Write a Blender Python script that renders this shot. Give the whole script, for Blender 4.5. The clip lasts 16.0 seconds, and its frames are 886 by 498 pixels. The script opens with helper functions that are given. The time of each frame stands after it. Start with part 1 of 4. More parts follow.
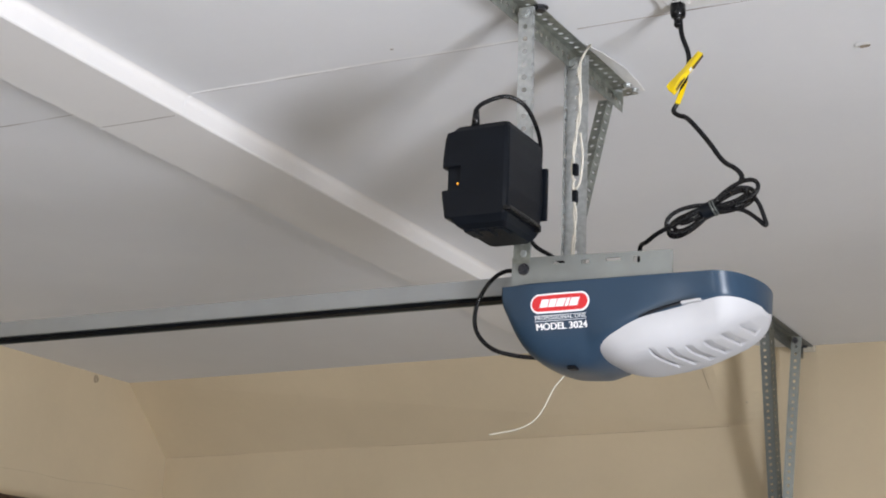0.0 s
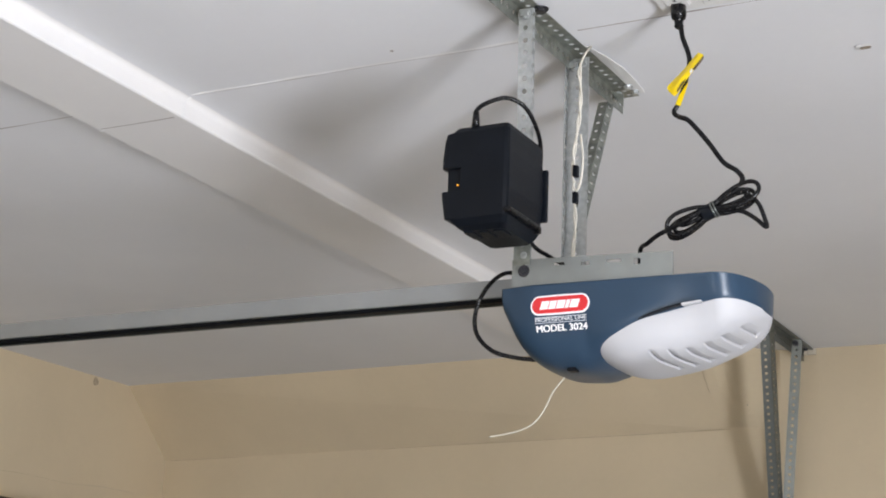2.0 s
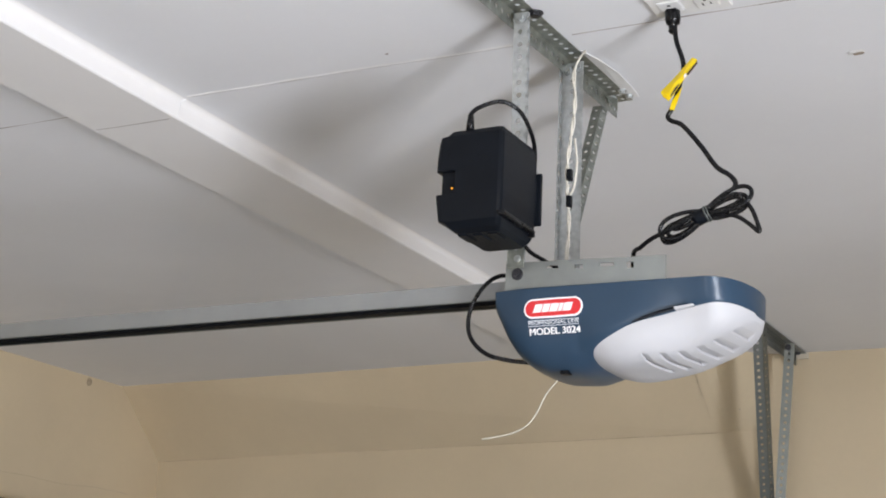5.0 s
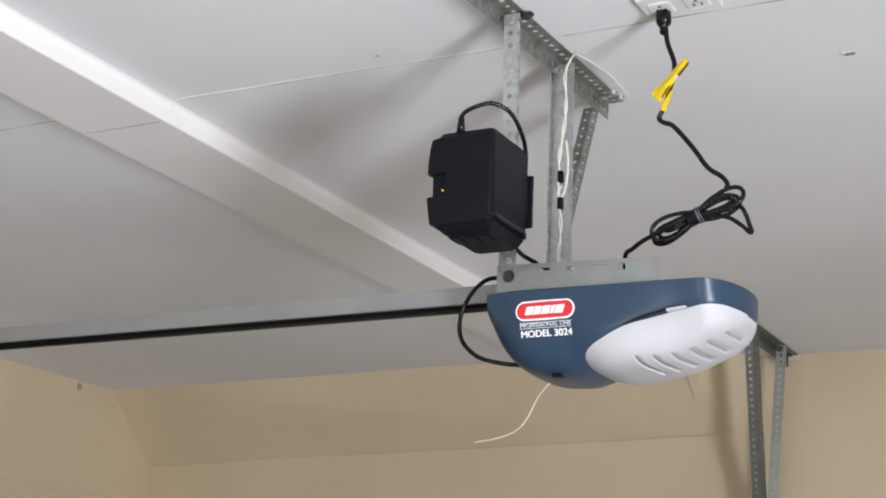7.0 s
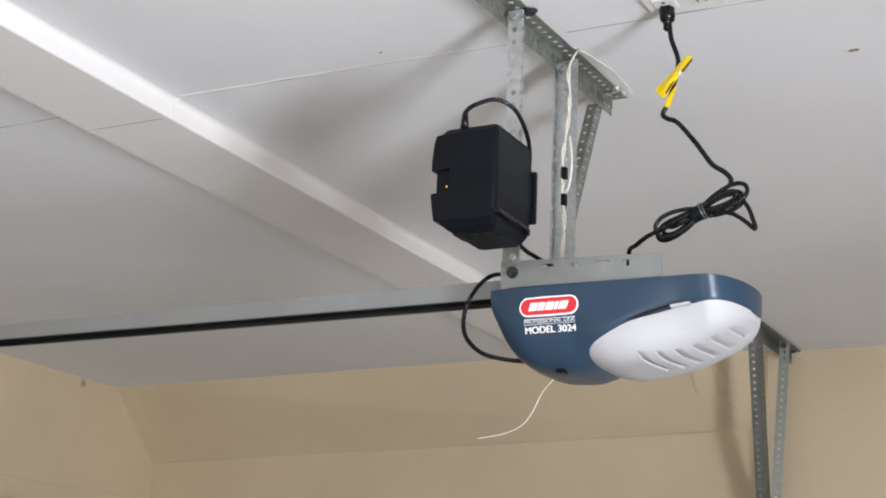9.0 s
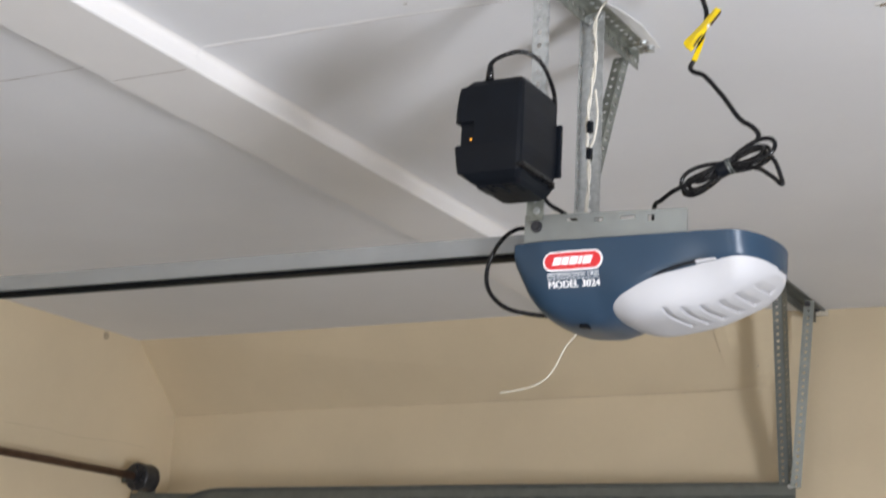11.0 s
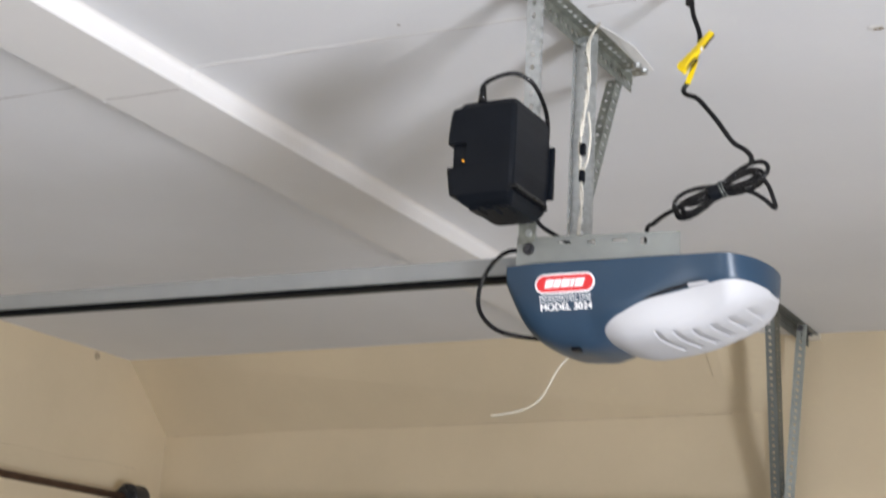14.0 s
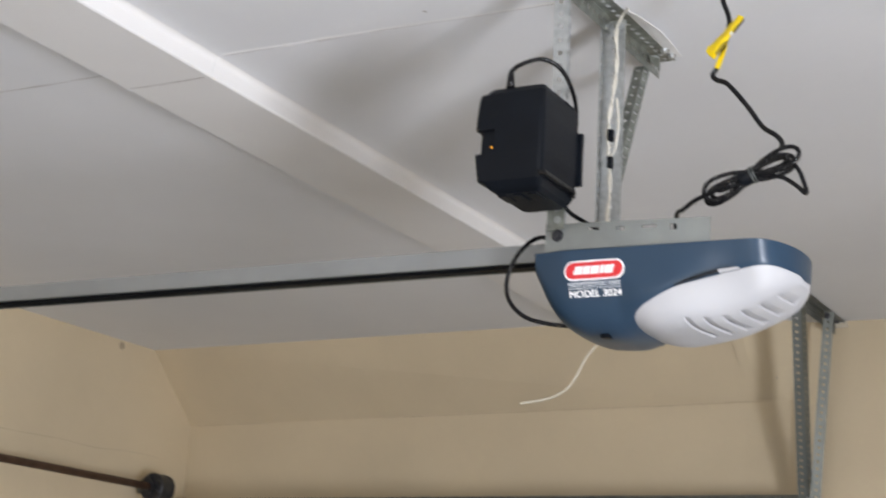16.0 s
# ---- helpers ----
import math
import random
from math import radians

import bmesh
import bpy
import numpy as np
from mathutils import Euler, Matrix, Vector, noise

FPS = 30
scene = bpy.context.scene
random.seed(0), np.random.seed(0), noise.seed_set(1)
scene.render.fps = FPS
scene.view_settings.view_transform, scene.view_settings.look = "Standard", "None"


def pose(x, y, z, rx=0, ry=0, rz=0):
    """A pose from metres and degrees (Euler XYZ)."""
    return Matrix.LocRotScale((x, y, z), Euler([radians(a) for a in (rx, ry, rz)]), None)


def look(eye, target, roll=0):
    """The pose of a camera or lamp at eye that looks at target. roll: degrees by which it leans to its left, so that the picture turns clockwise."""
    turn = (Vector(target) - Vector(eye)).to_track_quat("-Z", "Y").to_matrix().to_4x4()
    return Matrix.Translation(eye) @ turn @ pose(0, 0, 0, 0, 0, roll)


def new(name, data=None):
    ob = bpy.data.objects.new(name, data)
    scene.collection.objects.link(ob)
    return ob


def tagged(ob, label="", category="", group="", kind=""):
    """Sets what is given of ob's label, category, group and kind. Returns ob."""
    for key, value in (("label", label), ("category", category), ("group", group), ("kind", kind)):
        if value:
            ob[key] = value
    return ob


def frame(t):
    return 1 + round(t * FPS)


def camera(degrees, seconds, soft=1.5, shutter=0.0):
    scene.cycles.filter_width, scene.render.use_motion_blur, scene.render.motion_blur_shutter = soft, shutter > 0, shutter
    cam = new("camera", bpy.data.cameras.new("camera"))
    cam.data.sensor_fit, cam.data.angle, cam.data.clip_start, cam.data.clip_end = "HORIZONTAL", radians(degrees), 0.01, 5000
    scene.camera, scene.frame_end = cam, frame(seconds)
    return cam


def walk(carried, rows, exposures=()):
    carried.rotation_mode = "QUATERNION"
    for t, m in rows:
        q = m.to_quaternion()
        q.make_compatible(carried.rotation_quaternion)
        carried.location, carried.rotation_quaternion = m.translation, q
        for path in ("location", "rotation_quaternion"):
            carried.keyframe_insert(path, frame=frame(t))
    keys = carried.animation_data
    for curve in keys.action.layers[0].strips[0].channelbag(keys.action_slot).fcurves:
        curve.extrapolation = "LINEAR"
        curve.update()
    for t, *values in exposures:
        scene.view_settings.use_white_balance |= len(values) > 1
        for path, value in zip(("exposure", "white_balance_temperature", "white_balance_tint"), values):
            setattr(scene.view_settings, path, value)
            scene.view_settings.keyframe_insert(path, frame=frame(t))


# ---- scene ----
cam = camera(32.0, 16.0, soft=1.9, shutter=0.9)
PATH = [
    (0, (0.0000, -0.0000, 1.6000), (-0.9097, 1.6964, 2.1411), 2.52),
    (0.5, (0.0010, -0.0020, 1.6000), (-0.9076, 1.6951, 2.1416), 2.50),
    (1, (-0.0040, 0.0040, 1.6010), (-0.9131, 1.7007, 2.1437), 2.61),
    (1.5, (-0.0000, -0.0000, 1.5990), (-0.9106, 1.6956, 2.1418), 2.56),
    (2, (-0.0020, 0.0050, 1.5990), (-0.9116, 1.7000, 2.1443), 2.55),
    (2.5, (-0.0020, 0.0050, 1.6000), (-0.9117, 1.7005, 2.1449), 2.47),
    (3, (-0.0000, -0.0010, 1.6000), (-0.9069, 1.6965, 2.1433), 2.47),
    (3.5, (0.0010, 0.0020, 1.6000), (-0.9049, 1.6996, 2.1438), 2.60),
    (4, (0.0010, -0.0000, 1.5980), (-0.9042, 1.6977, 2.1437), 2.73),
    (6.5, (0.0030, -0.0020, 1.5990), (-0.8926, 1.6989, 2.1502), 2.61),
    (7, (-0.0030, 0.0070, 1.6000), (-0.8952, 1.7101, 2.1527), 2.48),
    (7.5, (-0.0000, 0.0060, 1.6000), (-0.8931, 1.7077, 2.1541), 2.61),
    (8, (-0.0020, 0.0060, 1.6020), (-0.8949, 1.7073, 2.1562), 2.60),
    (8.5, (-0.0030, 0.0050, 1.5980), (-0.8980, 1.7050, 2.1523), 2.46),
    (8.7, (-0.0030, 0.0050, 1.5980), (-0.8982, 1.7056, 2.1502), 2.46),
    (10.8, (-0.0110, 0.0180, 1.5960), (-0.9294, 1.7195, 2.1069), 3.20),
    (11, (-0.0110, 0.0180, 1.5960), (-0.9372, 1.7201, 2.0904), 3.20),
    (11.1, (-0.0122, 0.0190, 1.5960), (-0.9414, 1.7228, 2.0791), 3.25),
    (11.2, (-0.0134, 0.0200, 1.5960), (-0.9479, 1.7241, 2.0680), 3.30),
    (11.3, (-0.0146, 0.0210, 1.5960), (-0.9534, 1.7230, 2.0676), 3.34),
    (11.4, (-0.0158, 0.0220, 1.5960), (-0.9544, 1.7227, 2.0733), 3.39),
    (11.5, (-0.0170, 0.0230, 1.5960), (-0.9550, 1.7229, 2.0778), 3.44),
    (11.8, (-0.0176, 0.0200, 1.5966), (-0.9536, 1.7201, 2.0817), 3.73),
    (12, (-0.0180, 0.0180, 1.5970), (-0.9538, 1.7187, 2.0807), 3.93),
    (12.2, (-0.0188, 0.0168, 1.5954), (-0.9528, 1.7192, 2.0756), 4.07),
    (12.4, (-0.0196, 0.0156, 1.5938), (-0.9534, 1.7185, 2.0712), 4.20),
    (12.5, (-0.0200, 0.0150, 1.5930), (-0.9534, 1.7212, 2.0589), 4.27),
    (12.6, (-0.0210, 0.0190, 1.5918), (-0.9559, 1.7260, 2.0511), 4.11),
    (12.7, (-0.0220, 0.0230, 1.5906), (-0.9591, 1.7298, 2.0460), 3.95),
    (12.8, (-0.0230, 0.0270, 1.5894), (-0.9623, 1.7352, 2.0346), 3.78),
    (12.9, (-0.0240, 0.0310, 1.5882), (-0.9647, 1.7417, 2.0209), 3.62),
    (13, (-0.0250, 0.0350, 1.5870), (-0.9664, 1.7492, 2.0042), 3.46),
    (13.1, (-0.0242, 0.0332, 1.5872), (-0.9575, 1.7515, 2.0055), 3.51),
    (13.2, (-0.0234, 0.0314, 1.5874), (-0.9516, 1.7511, 2.0114), 3.56),
    (13.3, (-0.0226, 0.0296, 1.5876), (-0.9436, 1.7520, 2.0165), 3.60),
    (13.4, (-0.0218, 0.0278, 1.5878), (-0.9406, 1.7506, 2.0200), 3.65),
    (13.5, (-0.0210, 0.0260, 1.5880), (-0.9421, 1.7479, 2.0191), 3.70),
    (13.6, (-0.0194, 0.0262, 1.5902), (-0.9373, 1.7480, 2.0269), 3.66),
    (13.7, (-0.0178, 0.0264, 1.5924), (-0.9287, 1.7464, 2.0496), 3.61),
    (13.8, (-0.0162, 0.0266, 1.5946), (-0.9240, 1.7418, 2.0755), 3.57),
    (13.9, (-0.0146, 0.0268, 1.5968), (-0.9268, 1.7333, 2.1004), 3.52),
    (14, (-0.0130, 0.0270, 1.5990), (-0.9298, 1.7260, 2.1208), 3.48),
    (14.1, (-0.0140, 0.0272, 1.5988), (-0.9334, 1.7231, 2.1257), 3.55),
    (14.2, (-0.0150, 0.0274, 1.5986), (-0.9381, 1.7213, 2.1253), 3.62),
    (14.3, (-0.0160, 0.0276, 1.5984), (-0.9432, 1.7201, 2.1224), 3.69),
    (14.5, (-0.0180, 0.0280, 1.5980), (-0.9504, 1.7188, 2.1177), 3.83),
    (14.7, (-0.0180, 0.0256, 1.5976), (-0.9500, 1.7165, 2.1188), 3.76),
    (15, (-0.0180, 0.0220, 1.5970), (-0.9633, 1.7104, 2.1041), 3.65),
    (15.1, (-0.0194, 0.0238, 1.5974), (-0.9707, 1.7097, 2.1014), 3.64),
    (15.2, (-0.0208, 0.0256, 1.5978), (-0.9805, 1.7073, 2.0997), 3.64),
    (15.3, (-0.0222, 0.0274, 1.5982), (-0.9889, 1.7060, 2.0972), 3.63),
    (15.4, (-0.0236, 0.0292, 1.5986), (-0.9909, 1.7064, 2.1009), 3.63),
    (15.5, (-0.0250, 0.0310, 1.5990), (-0.9921, 1.7057, 2.1099), 3.62),
    (15.6, (-0.0254, 0.0310, 1.5986), (-0.9928, 1.7045, 2.1124), 3.59),
    (15.8, (-0.0262, 0.0310, 1.5978), (-0.9848, 1.7091, 2.1129), 3.52),
    (16, (-0.0270, 0.0310, 1.5970), (-0.9684, 1.7210, 2.1046), 3.46),
]
walk(cam, [(t, look(eye, target, roll)) for t, eye, target, roll in PATH],
     exposures=[(0.0, -0.07), (2.5, -0.02), (4.0, -0.03), (7.5, 0.01), (8.5, 0.02), (11.0, 0.01), (12.5, -0.03), (13.0, 0.06), (13.5, 0.15), (14.0, 0.08), (14.5, -0.04), (16.0, -0.05)])

# ---------------------------------------------------------------- plan (metres)
FLOOR = -0.2
CEIL = 2.58
DOOR_X = -3.526          # inner face of the wall with the garage door
FAR_Y = 4.51             # recessed far wall
NEAR_Y = 4.33            # far wall where it stands forward
STEP_X = -1.09
EAST_X = 1.9
SOUTH_Y = -2.6

# ---------------------------------------------------------------- light
world = bpy.data.worlds.new("sky")
scene.world = world
world.use_nodes = True
wn = world.node_tree
sky = wn.nodes.new("ShaderNodeTexSky")
sky.sky_type = "NISHITA"
sky.sun_disc = False
sky.sun_elevation = radians(38)
sky.sun_rotation = radians(-60)
wn.links.new(sky.outputs["Color"], wn.nodes["Background"].inputs["Color"])
wn.nodes["Background"].inputs["Strength"].default_value = 0.1

sun = new("sun", bpy.data.lights.new("sun", "SUN"))
sun.data.energy, sun.data.angle, sun.data.color = 3.0, radians(0.5), (1.0, 0.95, 0.88)
sun.matrix_world = look((9.0, -5.2, 8.0), (0, 0, 0))

# daylight through the tall opening in the east wall
day = new("opening_daylight", bpy.data.lights.new("opening_daylight", "AREA"))
day.data.shape, day.data.size, day.data.size_y = "RECTANGLE", 1.35, 0.85
day.data.energy, day.data.color = 238.0, (0.88, 0.91, 1.0)
day.matrix_world = Matrix.LocRotScale((EAST_X + 0.05, -0.16, 0.92), Euler((0, radians(90), 0)), None)

# added fill lamp behind the camera, set in an unseen south wall opening
fill_lamp = new("rear_fill", bpy.data.lights.new("rear_fill", "AREA"))
fill_lamp.data.shape, fill_lamp.data.size, fill_lamp.data.size_y = "RECTANGLE", 1.3, 0.9
fill_lamp.data.energy, fill_lamp.data.color = 29.0, (0.90, 0.91, 0.96)
fill_lamp.matrix_world = Matrix.LocRotScale((-0.9, SOUTH_Y - 0.05, 1.25), Euler((radians(90), 0, 0)), None)


# ---------------------------------------------------------------- materials
def material(name, colour, rough=0.6, metal=0.0, vary=0.08, scale=6.0, fine=120.0, bump=0.05, spec=0.5, tint=None, gloss_vary=0.1, wave=0.0):
    """A surface whose colour drifts at a large scale and is grained at a fine one, with fine relief."""
    m = bpy.data.materials.new(name)
    m.use_nodes = True
    nt = m.node_tree
    b = nt.nodes["Principled BSDF"]
    co = nt.nodes.new("ShaderNodeTexCoord")
    n1 = nt.nodes.new("ShaderNodeTexNoise")
    n1.inputs["Scale"].default_value, n1.inputs["Detail"].default_value = scale, 5.0
    n2 = nt.nodes.new("ShaderNodeTexNoise")
    n2.inputs["Scale"].default_value, n2.inputs["Detail"].default_value = fine, 3.0
    nt.links.new(co.outputs["Object"], n1.inputs["Vector"])
    nt.links.new(co.outputs["Object"], n2.inputs["Vector"])
    dark = [c * (1 - vary) for c in colour]
    light = [min(1.0, c * (1 + vary)) for c in (tint or colour)]
    mix = nt.nodes.new("ShaderNodeMix")
    mix.data_type = "RGBA"
    mix.inputs["A"].default_value = (*dark, 1)
    mix.inputs["B"].default_value = (*light, 1)
    add = nt.nodes.new("ShaderNodeMath")
    add.operation = "MULTIPLY_ADD"
    add.inputs[1].default_value = 0.35
    nt.links.new(n2.outputs["Fac"], add.inputs[0])
    sub = nt.nodes.new("ShaderNodeMapRange")
    sub.inputs["From Min"].default_value, sub.inputs["From Max"].default_value = 0.3, 0.7
    sub.inputs["To Min"].default_value, sub.inputs["To Max"].default_value = -0.17, 0.83
    nt.links.new(n1.outputs["Fac"], sub.inputs["Value"])
    nt.links.new(sub.outputs["Result"], add.inputs[2])
    nt.links.new(add.outputs[0], mix.inputs["Factor"])
    nt.links.new(mix.outputs["Result"], b.inputs["Base Color"])
    rr = nt.nodes.new("ShaderNodeMapRange")
    rr.inputs["To Min"].default_value, rr.inputs["To Max"].default_value = max(0.02, rough - gloss_vary), min(1.0, rough + gloss_vary)
    nt.links.new(n2.outputs["Fac"], rr.inputs["Value"])
    nt.links.new(rr.outputs["Result"], b.inputs["Roughness"])
    b.inputs["Metallic"].default_value = metal
    b.inputs["Specular IOR Level"].default_value = spec
    if bump:
        bp = nt.nodes.new("ShaderNodeBump")
        bp.inputs["Strength"].default_value = bump
        bp.inputs["Distance"].default_value = 0.002
        nt.links.new(n2.outputs["Fac"], bp.inputs["Height"])
        nt.links.new(bp.outputs["Normal"], b.inputs["Normal"])
        if wave:
            # hand-trowelled unevenness under the fine relief
            n3 = nt.nodes.new("ShaderNodeTexNoise")
            n3.inputs["Scale"].default_value, n3.inputs["Detail"].default_value = 3.2, 2.0
            nt.links.new(co.outputs["Object"], n3.inputs["Vector"])
            slow = nt.nodes.new("ShaderNodeBump")
            slow.inputs["Strength"].default_value = 1.0
            slow.inputs["Distance"].default_value = wave
            nt.links.new(n3.outputs["Fac"], slow.inputs["Height"])
            nt.links.new(slow.outputs["Normal"], bp.inputs["Normal"])
    return m


CEIL_PAINT = material("ceiling_paint", (0.735, 0.74, 0.755), 0.85, vary=0.035, scale=1.6, fine=70, bump=0.14, spec=0.2, wave=0.006)
# beam's white, with the warm tint of the light put into its colour
BEAM_WARM_LIT = material("warm_lit_beam_white", (0.755, 0.742, 0.73), 0.85, vary=0.03, scale=3.0, fine=70, bump=0.14, spec=0.2, wave=0.005)
BEIGE = material("beige_wall_paint", (0.612, 0.515, 0.36), 0.8, vary=0.06, scale=2.2, fine=60, bump=0.14, spec=0.2, wave=0.005)
CONCRETE = material("garage_concrete", (0.30, 0.292, 0.28), 0.8, vary=0.15, scale=2.0, fine=80, bump=0.2)
GALV = material("galvanised_steel", (0.46, 0.48, 0.48), 0.36, metal=0.65, vary=0.15, scale=120, fine=300, bump=0.03)
# zinc in a darker, greener tone for the angle, brace and small plates
GALV_MID = material("darker_zinc", (0.27, 0.285, 0.255), 0.36, metal=0.65, vary=0.28, scale=60, fine=300, bump=0.04)
GALV_DULL = material("dull_galvanised_steel", (0.165, 0.178, 0.168), 0.34, metal=0.6, vary=0.1, scale=30, fine=250, bump=0.04)
GALV_PALE = material("pale_zinc_plate", (0.32, 0.342, 0.334), 0.42, metal=0.8, vary=0.08, scale=25, fine=300, bump=0.02)
RAIL_ZINC = material("rail_zinc_web", (0.33, 0.345, 0.35), 0.45, metal=0.7, vary=0.08, scale=8, fine=250, bump=0.02)
BLACK_PLASTIC = material("black_plastic", (0.0034, 0.0048, 0.0075), 0.44, vary=0.2, scale=20, fine=900, bump=0.05, spec=0.16)
BLACK_RUBBER = material("black_cord_rubber", (0.003, 0.003, 0.0038), 0.28, vary=0.2, scale=30, fine=300, bump=0.03, spec=0.3)
BLACK_BELT = material("black_rail_channel", (0.0025, 0.003, 0.004), 0.5, vary=0.3, scale=12, fine=200, bump=0.05, spec=0.08)
BLUE = material("slate_blue_plastic", (0.025, 0.050, 0.085), 0.31, vary=0.03, scale=10, fine=60, bump=0.0, spec=0.33, gloss_vary=0.015)
YELLOW = material("yellow_tag_plastic", (0.85, 0.62, 0.0), 0.35, vary=0.06, scale=30, fine=200, bump=0.02)
RED = material("red_badge", (0.62, 0.025, 0.03), 0.35, vary=0.04, bump=0.0)
# white of the badge and lettering, also of the tag's painted glint
WHITE = material("white_print_and_glint", (0.85, 0.85, 0.86), 0.4, vary=0.02, bump=0.0)
PRINT_GREY = material("pale_print", (0.68, 0.71, 0.75), 0.5, vary=0.05, bump=0.0)
WHITE_PLASTIC = material("white_plastic_cover", (0.455, 0.458, 0.475), 0.6, vary=0.02, scale=8, fine=400, bump=0.01, gloss_vary=0.02)
WIRE_WHITE = material("off_white_wire", (0.64, 0.61, 0.53), 0.5, vary=0.08, scale=40, fine=300, bump=0.02)
WIRE_CREAM = material("cream_antenna_wire", (0.50, 0.47, 0.385), 0.6, vary=0.08, scale=40, fine=300, bump=0.02)
SOCKET_WHITE = material("white_socket_plastic", (0.70, 0.70, 0.69), 0.4, vary=0.03, scale=20, fine=200, bump=0.01)
PUTTY = material("patched_plaster", (0.76, 0.755, 0.74), 0.8, vary=0.06, scale=30, fine=200, bump=0.2)
TAG_BROWN = material("dark_tag_brown", (0.07, 0.045, 0.02), 0.5, vary=0.3, scale=200, fine=400, bump=0.0)
# brown of scuffs and cracks, also of the shade along the sloped panel
SCUFF_AND_SHADE = material("scuff_and_joint_shade", (0.40, 0.325, 0.23), 0.9, vary=0.4, scale=140, fine=400, bump=0.2)
CRACK = material("seam_crack", (0.33, 0.29, 0.265), 0.9, vary=0.2, scale=20, fine=200, bump=0.1)
STAIN = material("scuffed_plaster", (0.30, 0.25, 0.19), 0.9, vary=0.25, scale=60, fine=300, bump=0.2)
RUST = material("rusty_steel_shaft", (0.105, 0.058, 0.038), 0.6, metal=0.4, vary=0.3, scale=25, fine=200, bump=0.1)
DARK_IRON = material("dark_cast_drum", (0.045, 0.045, 0.05), 0.38, metal=0.55, vary=0.3, scale=40, fine=200, bump=0.1)
DOOR_PAINT = material("grey_green_door_paint", (0.037, 0.041, 0.036), 0.55, vary=0.12, scale=6, fine=150, bump=0.06)
TRIM_GREY = material("grey_seal_trim", (0.085, 0.079, 0.06), 0.7, vary=0.12, scale=10, fine=150, bump=0.06)
GRAVEL = material("pale_driveway", (0.40, 0.38, 0.35), 0.9, vary=0.15, scale=3, fine=60, bump=0.2)
OFFCUT = material("cut_plasterboard", (0.66, 0.60, 0.49), 0.6, vary=0.06, scale=8, fine=100, bump=0.05)
LED = bpy.data.materials.new("amber_led")
LED.use_nodes = True
LED.node_tree.nodes["Principled BSDF"].inputs["Base Color"].default_value = (0.9, 0.35, 0.02, 1)
LED.node_tree.nodes["Principled BSDF"].inputs["Emission Color"].default_value = (1.0, 0.42, 0.04, 1)
LED.node_tree.nodes["Principled BSDF"].inputs["Emission Strength"].default_value = 1.0


# ---------------------------------------------------------------- building helpers
def mesh_object(name, bm, mat, smooth=False):
    me = bpy.data.meshes.new(name)
    bm.normal_update()
    bm.to_mesh(me)
    bm.free()
    me.materials.append(mat)
    if smooth:
        me.shade_smooth()
    return new(name, me)


def part(name, bm, mat, parent, label="", smooth=False):
    ob = mesh_object(name, bm, mat, smooth)
    ob.parent = parent
    if label:
        tagged(ob, label)
    return ob


def thing(name, at, label, category, group="", kind=""):
    ob = new(name)
    ob.location = at
    bpy.context.view_layer.update()
    return tagged(ob, label, category, group, kind)


def under(parent, *parts):
    """Keeps world places of parts built in world metres below a moved Empty."""
    for ob in parts:
        ob.matrix_parent_inverse = Matrix.Translation(parent.location).inverted()


def box(bm, x0, x1, y0, y1, z0, z1, bevel=0.0, m=None):
    r = bmesh.ops.create_cube(bm, size=1.0)
    for v in r["verts"]:
        v.co = Vector((x0 + (v.co.x + 0.5) * (x1 - x0), y0 + (v.co.y + 0.5) * (y1 - y0), z0 + (v.co.z + 0.5) * (z1 - z0)))
    verts = r["verts"]
    if bevel:
        edges = list({e for v in verts for e in v.link_edges})
        out = bmesh.ops.bevel(bm, geom=edges, offset=bevel, segments=2, affect="EDGES", profile=0.6)
        verts = list({v for f in out["faces"] for v in f.verts} | {v for v in verts if v.is_valid})
    if m is not None:
        bmesh.ops.transform(bm, matrix=m, verts=verts)
    return verts


def solid(bm, ring, depth):
    """A flat polygon (list of 3D points) pushed out along the vector depth."""
    a = [bm.verts.new(p) for p in ring]
    b = [bm.verts.new(Vector(p) + Vector(depth)) for p in ring]
    bm.faces.new(a)
    bm.faces.new(b[::-1])
    n = len(ring)
    for i in range(n):
        bm.faces.new((a[i], b[i], b[(i + 1) % n], a[(i + 1) % n]))
    bmesh.ops.recalc_face_normals(bm, faces=bm.faces)


def spline(points, steps=8, closed=False):
    """A smooth line through a few points."""
    p = [Vector(q) for q in points]
    n, out = len(p), []
    for i in range(n if closed else n - 1):
        a, b, c, d = ((p[(i - 1) % n], p[i], p[(i + 1) % n], p[(i + 2) % n]) if closed else
                      (p[max(i - 1, 0)], p[i], p[i + 1], p[min(i + 2, n - 1)]))
        for s in range(steps):
            t = s / steps
            out.append(0.5 * ((2 * b) + (c - a) * t + (2 * a - 5 * b + 4 * c - d) * t * t + (3 * b - a - 3 * c + d) * t ** 3))
    if not closed:
        out.append(p[-1])
    return out


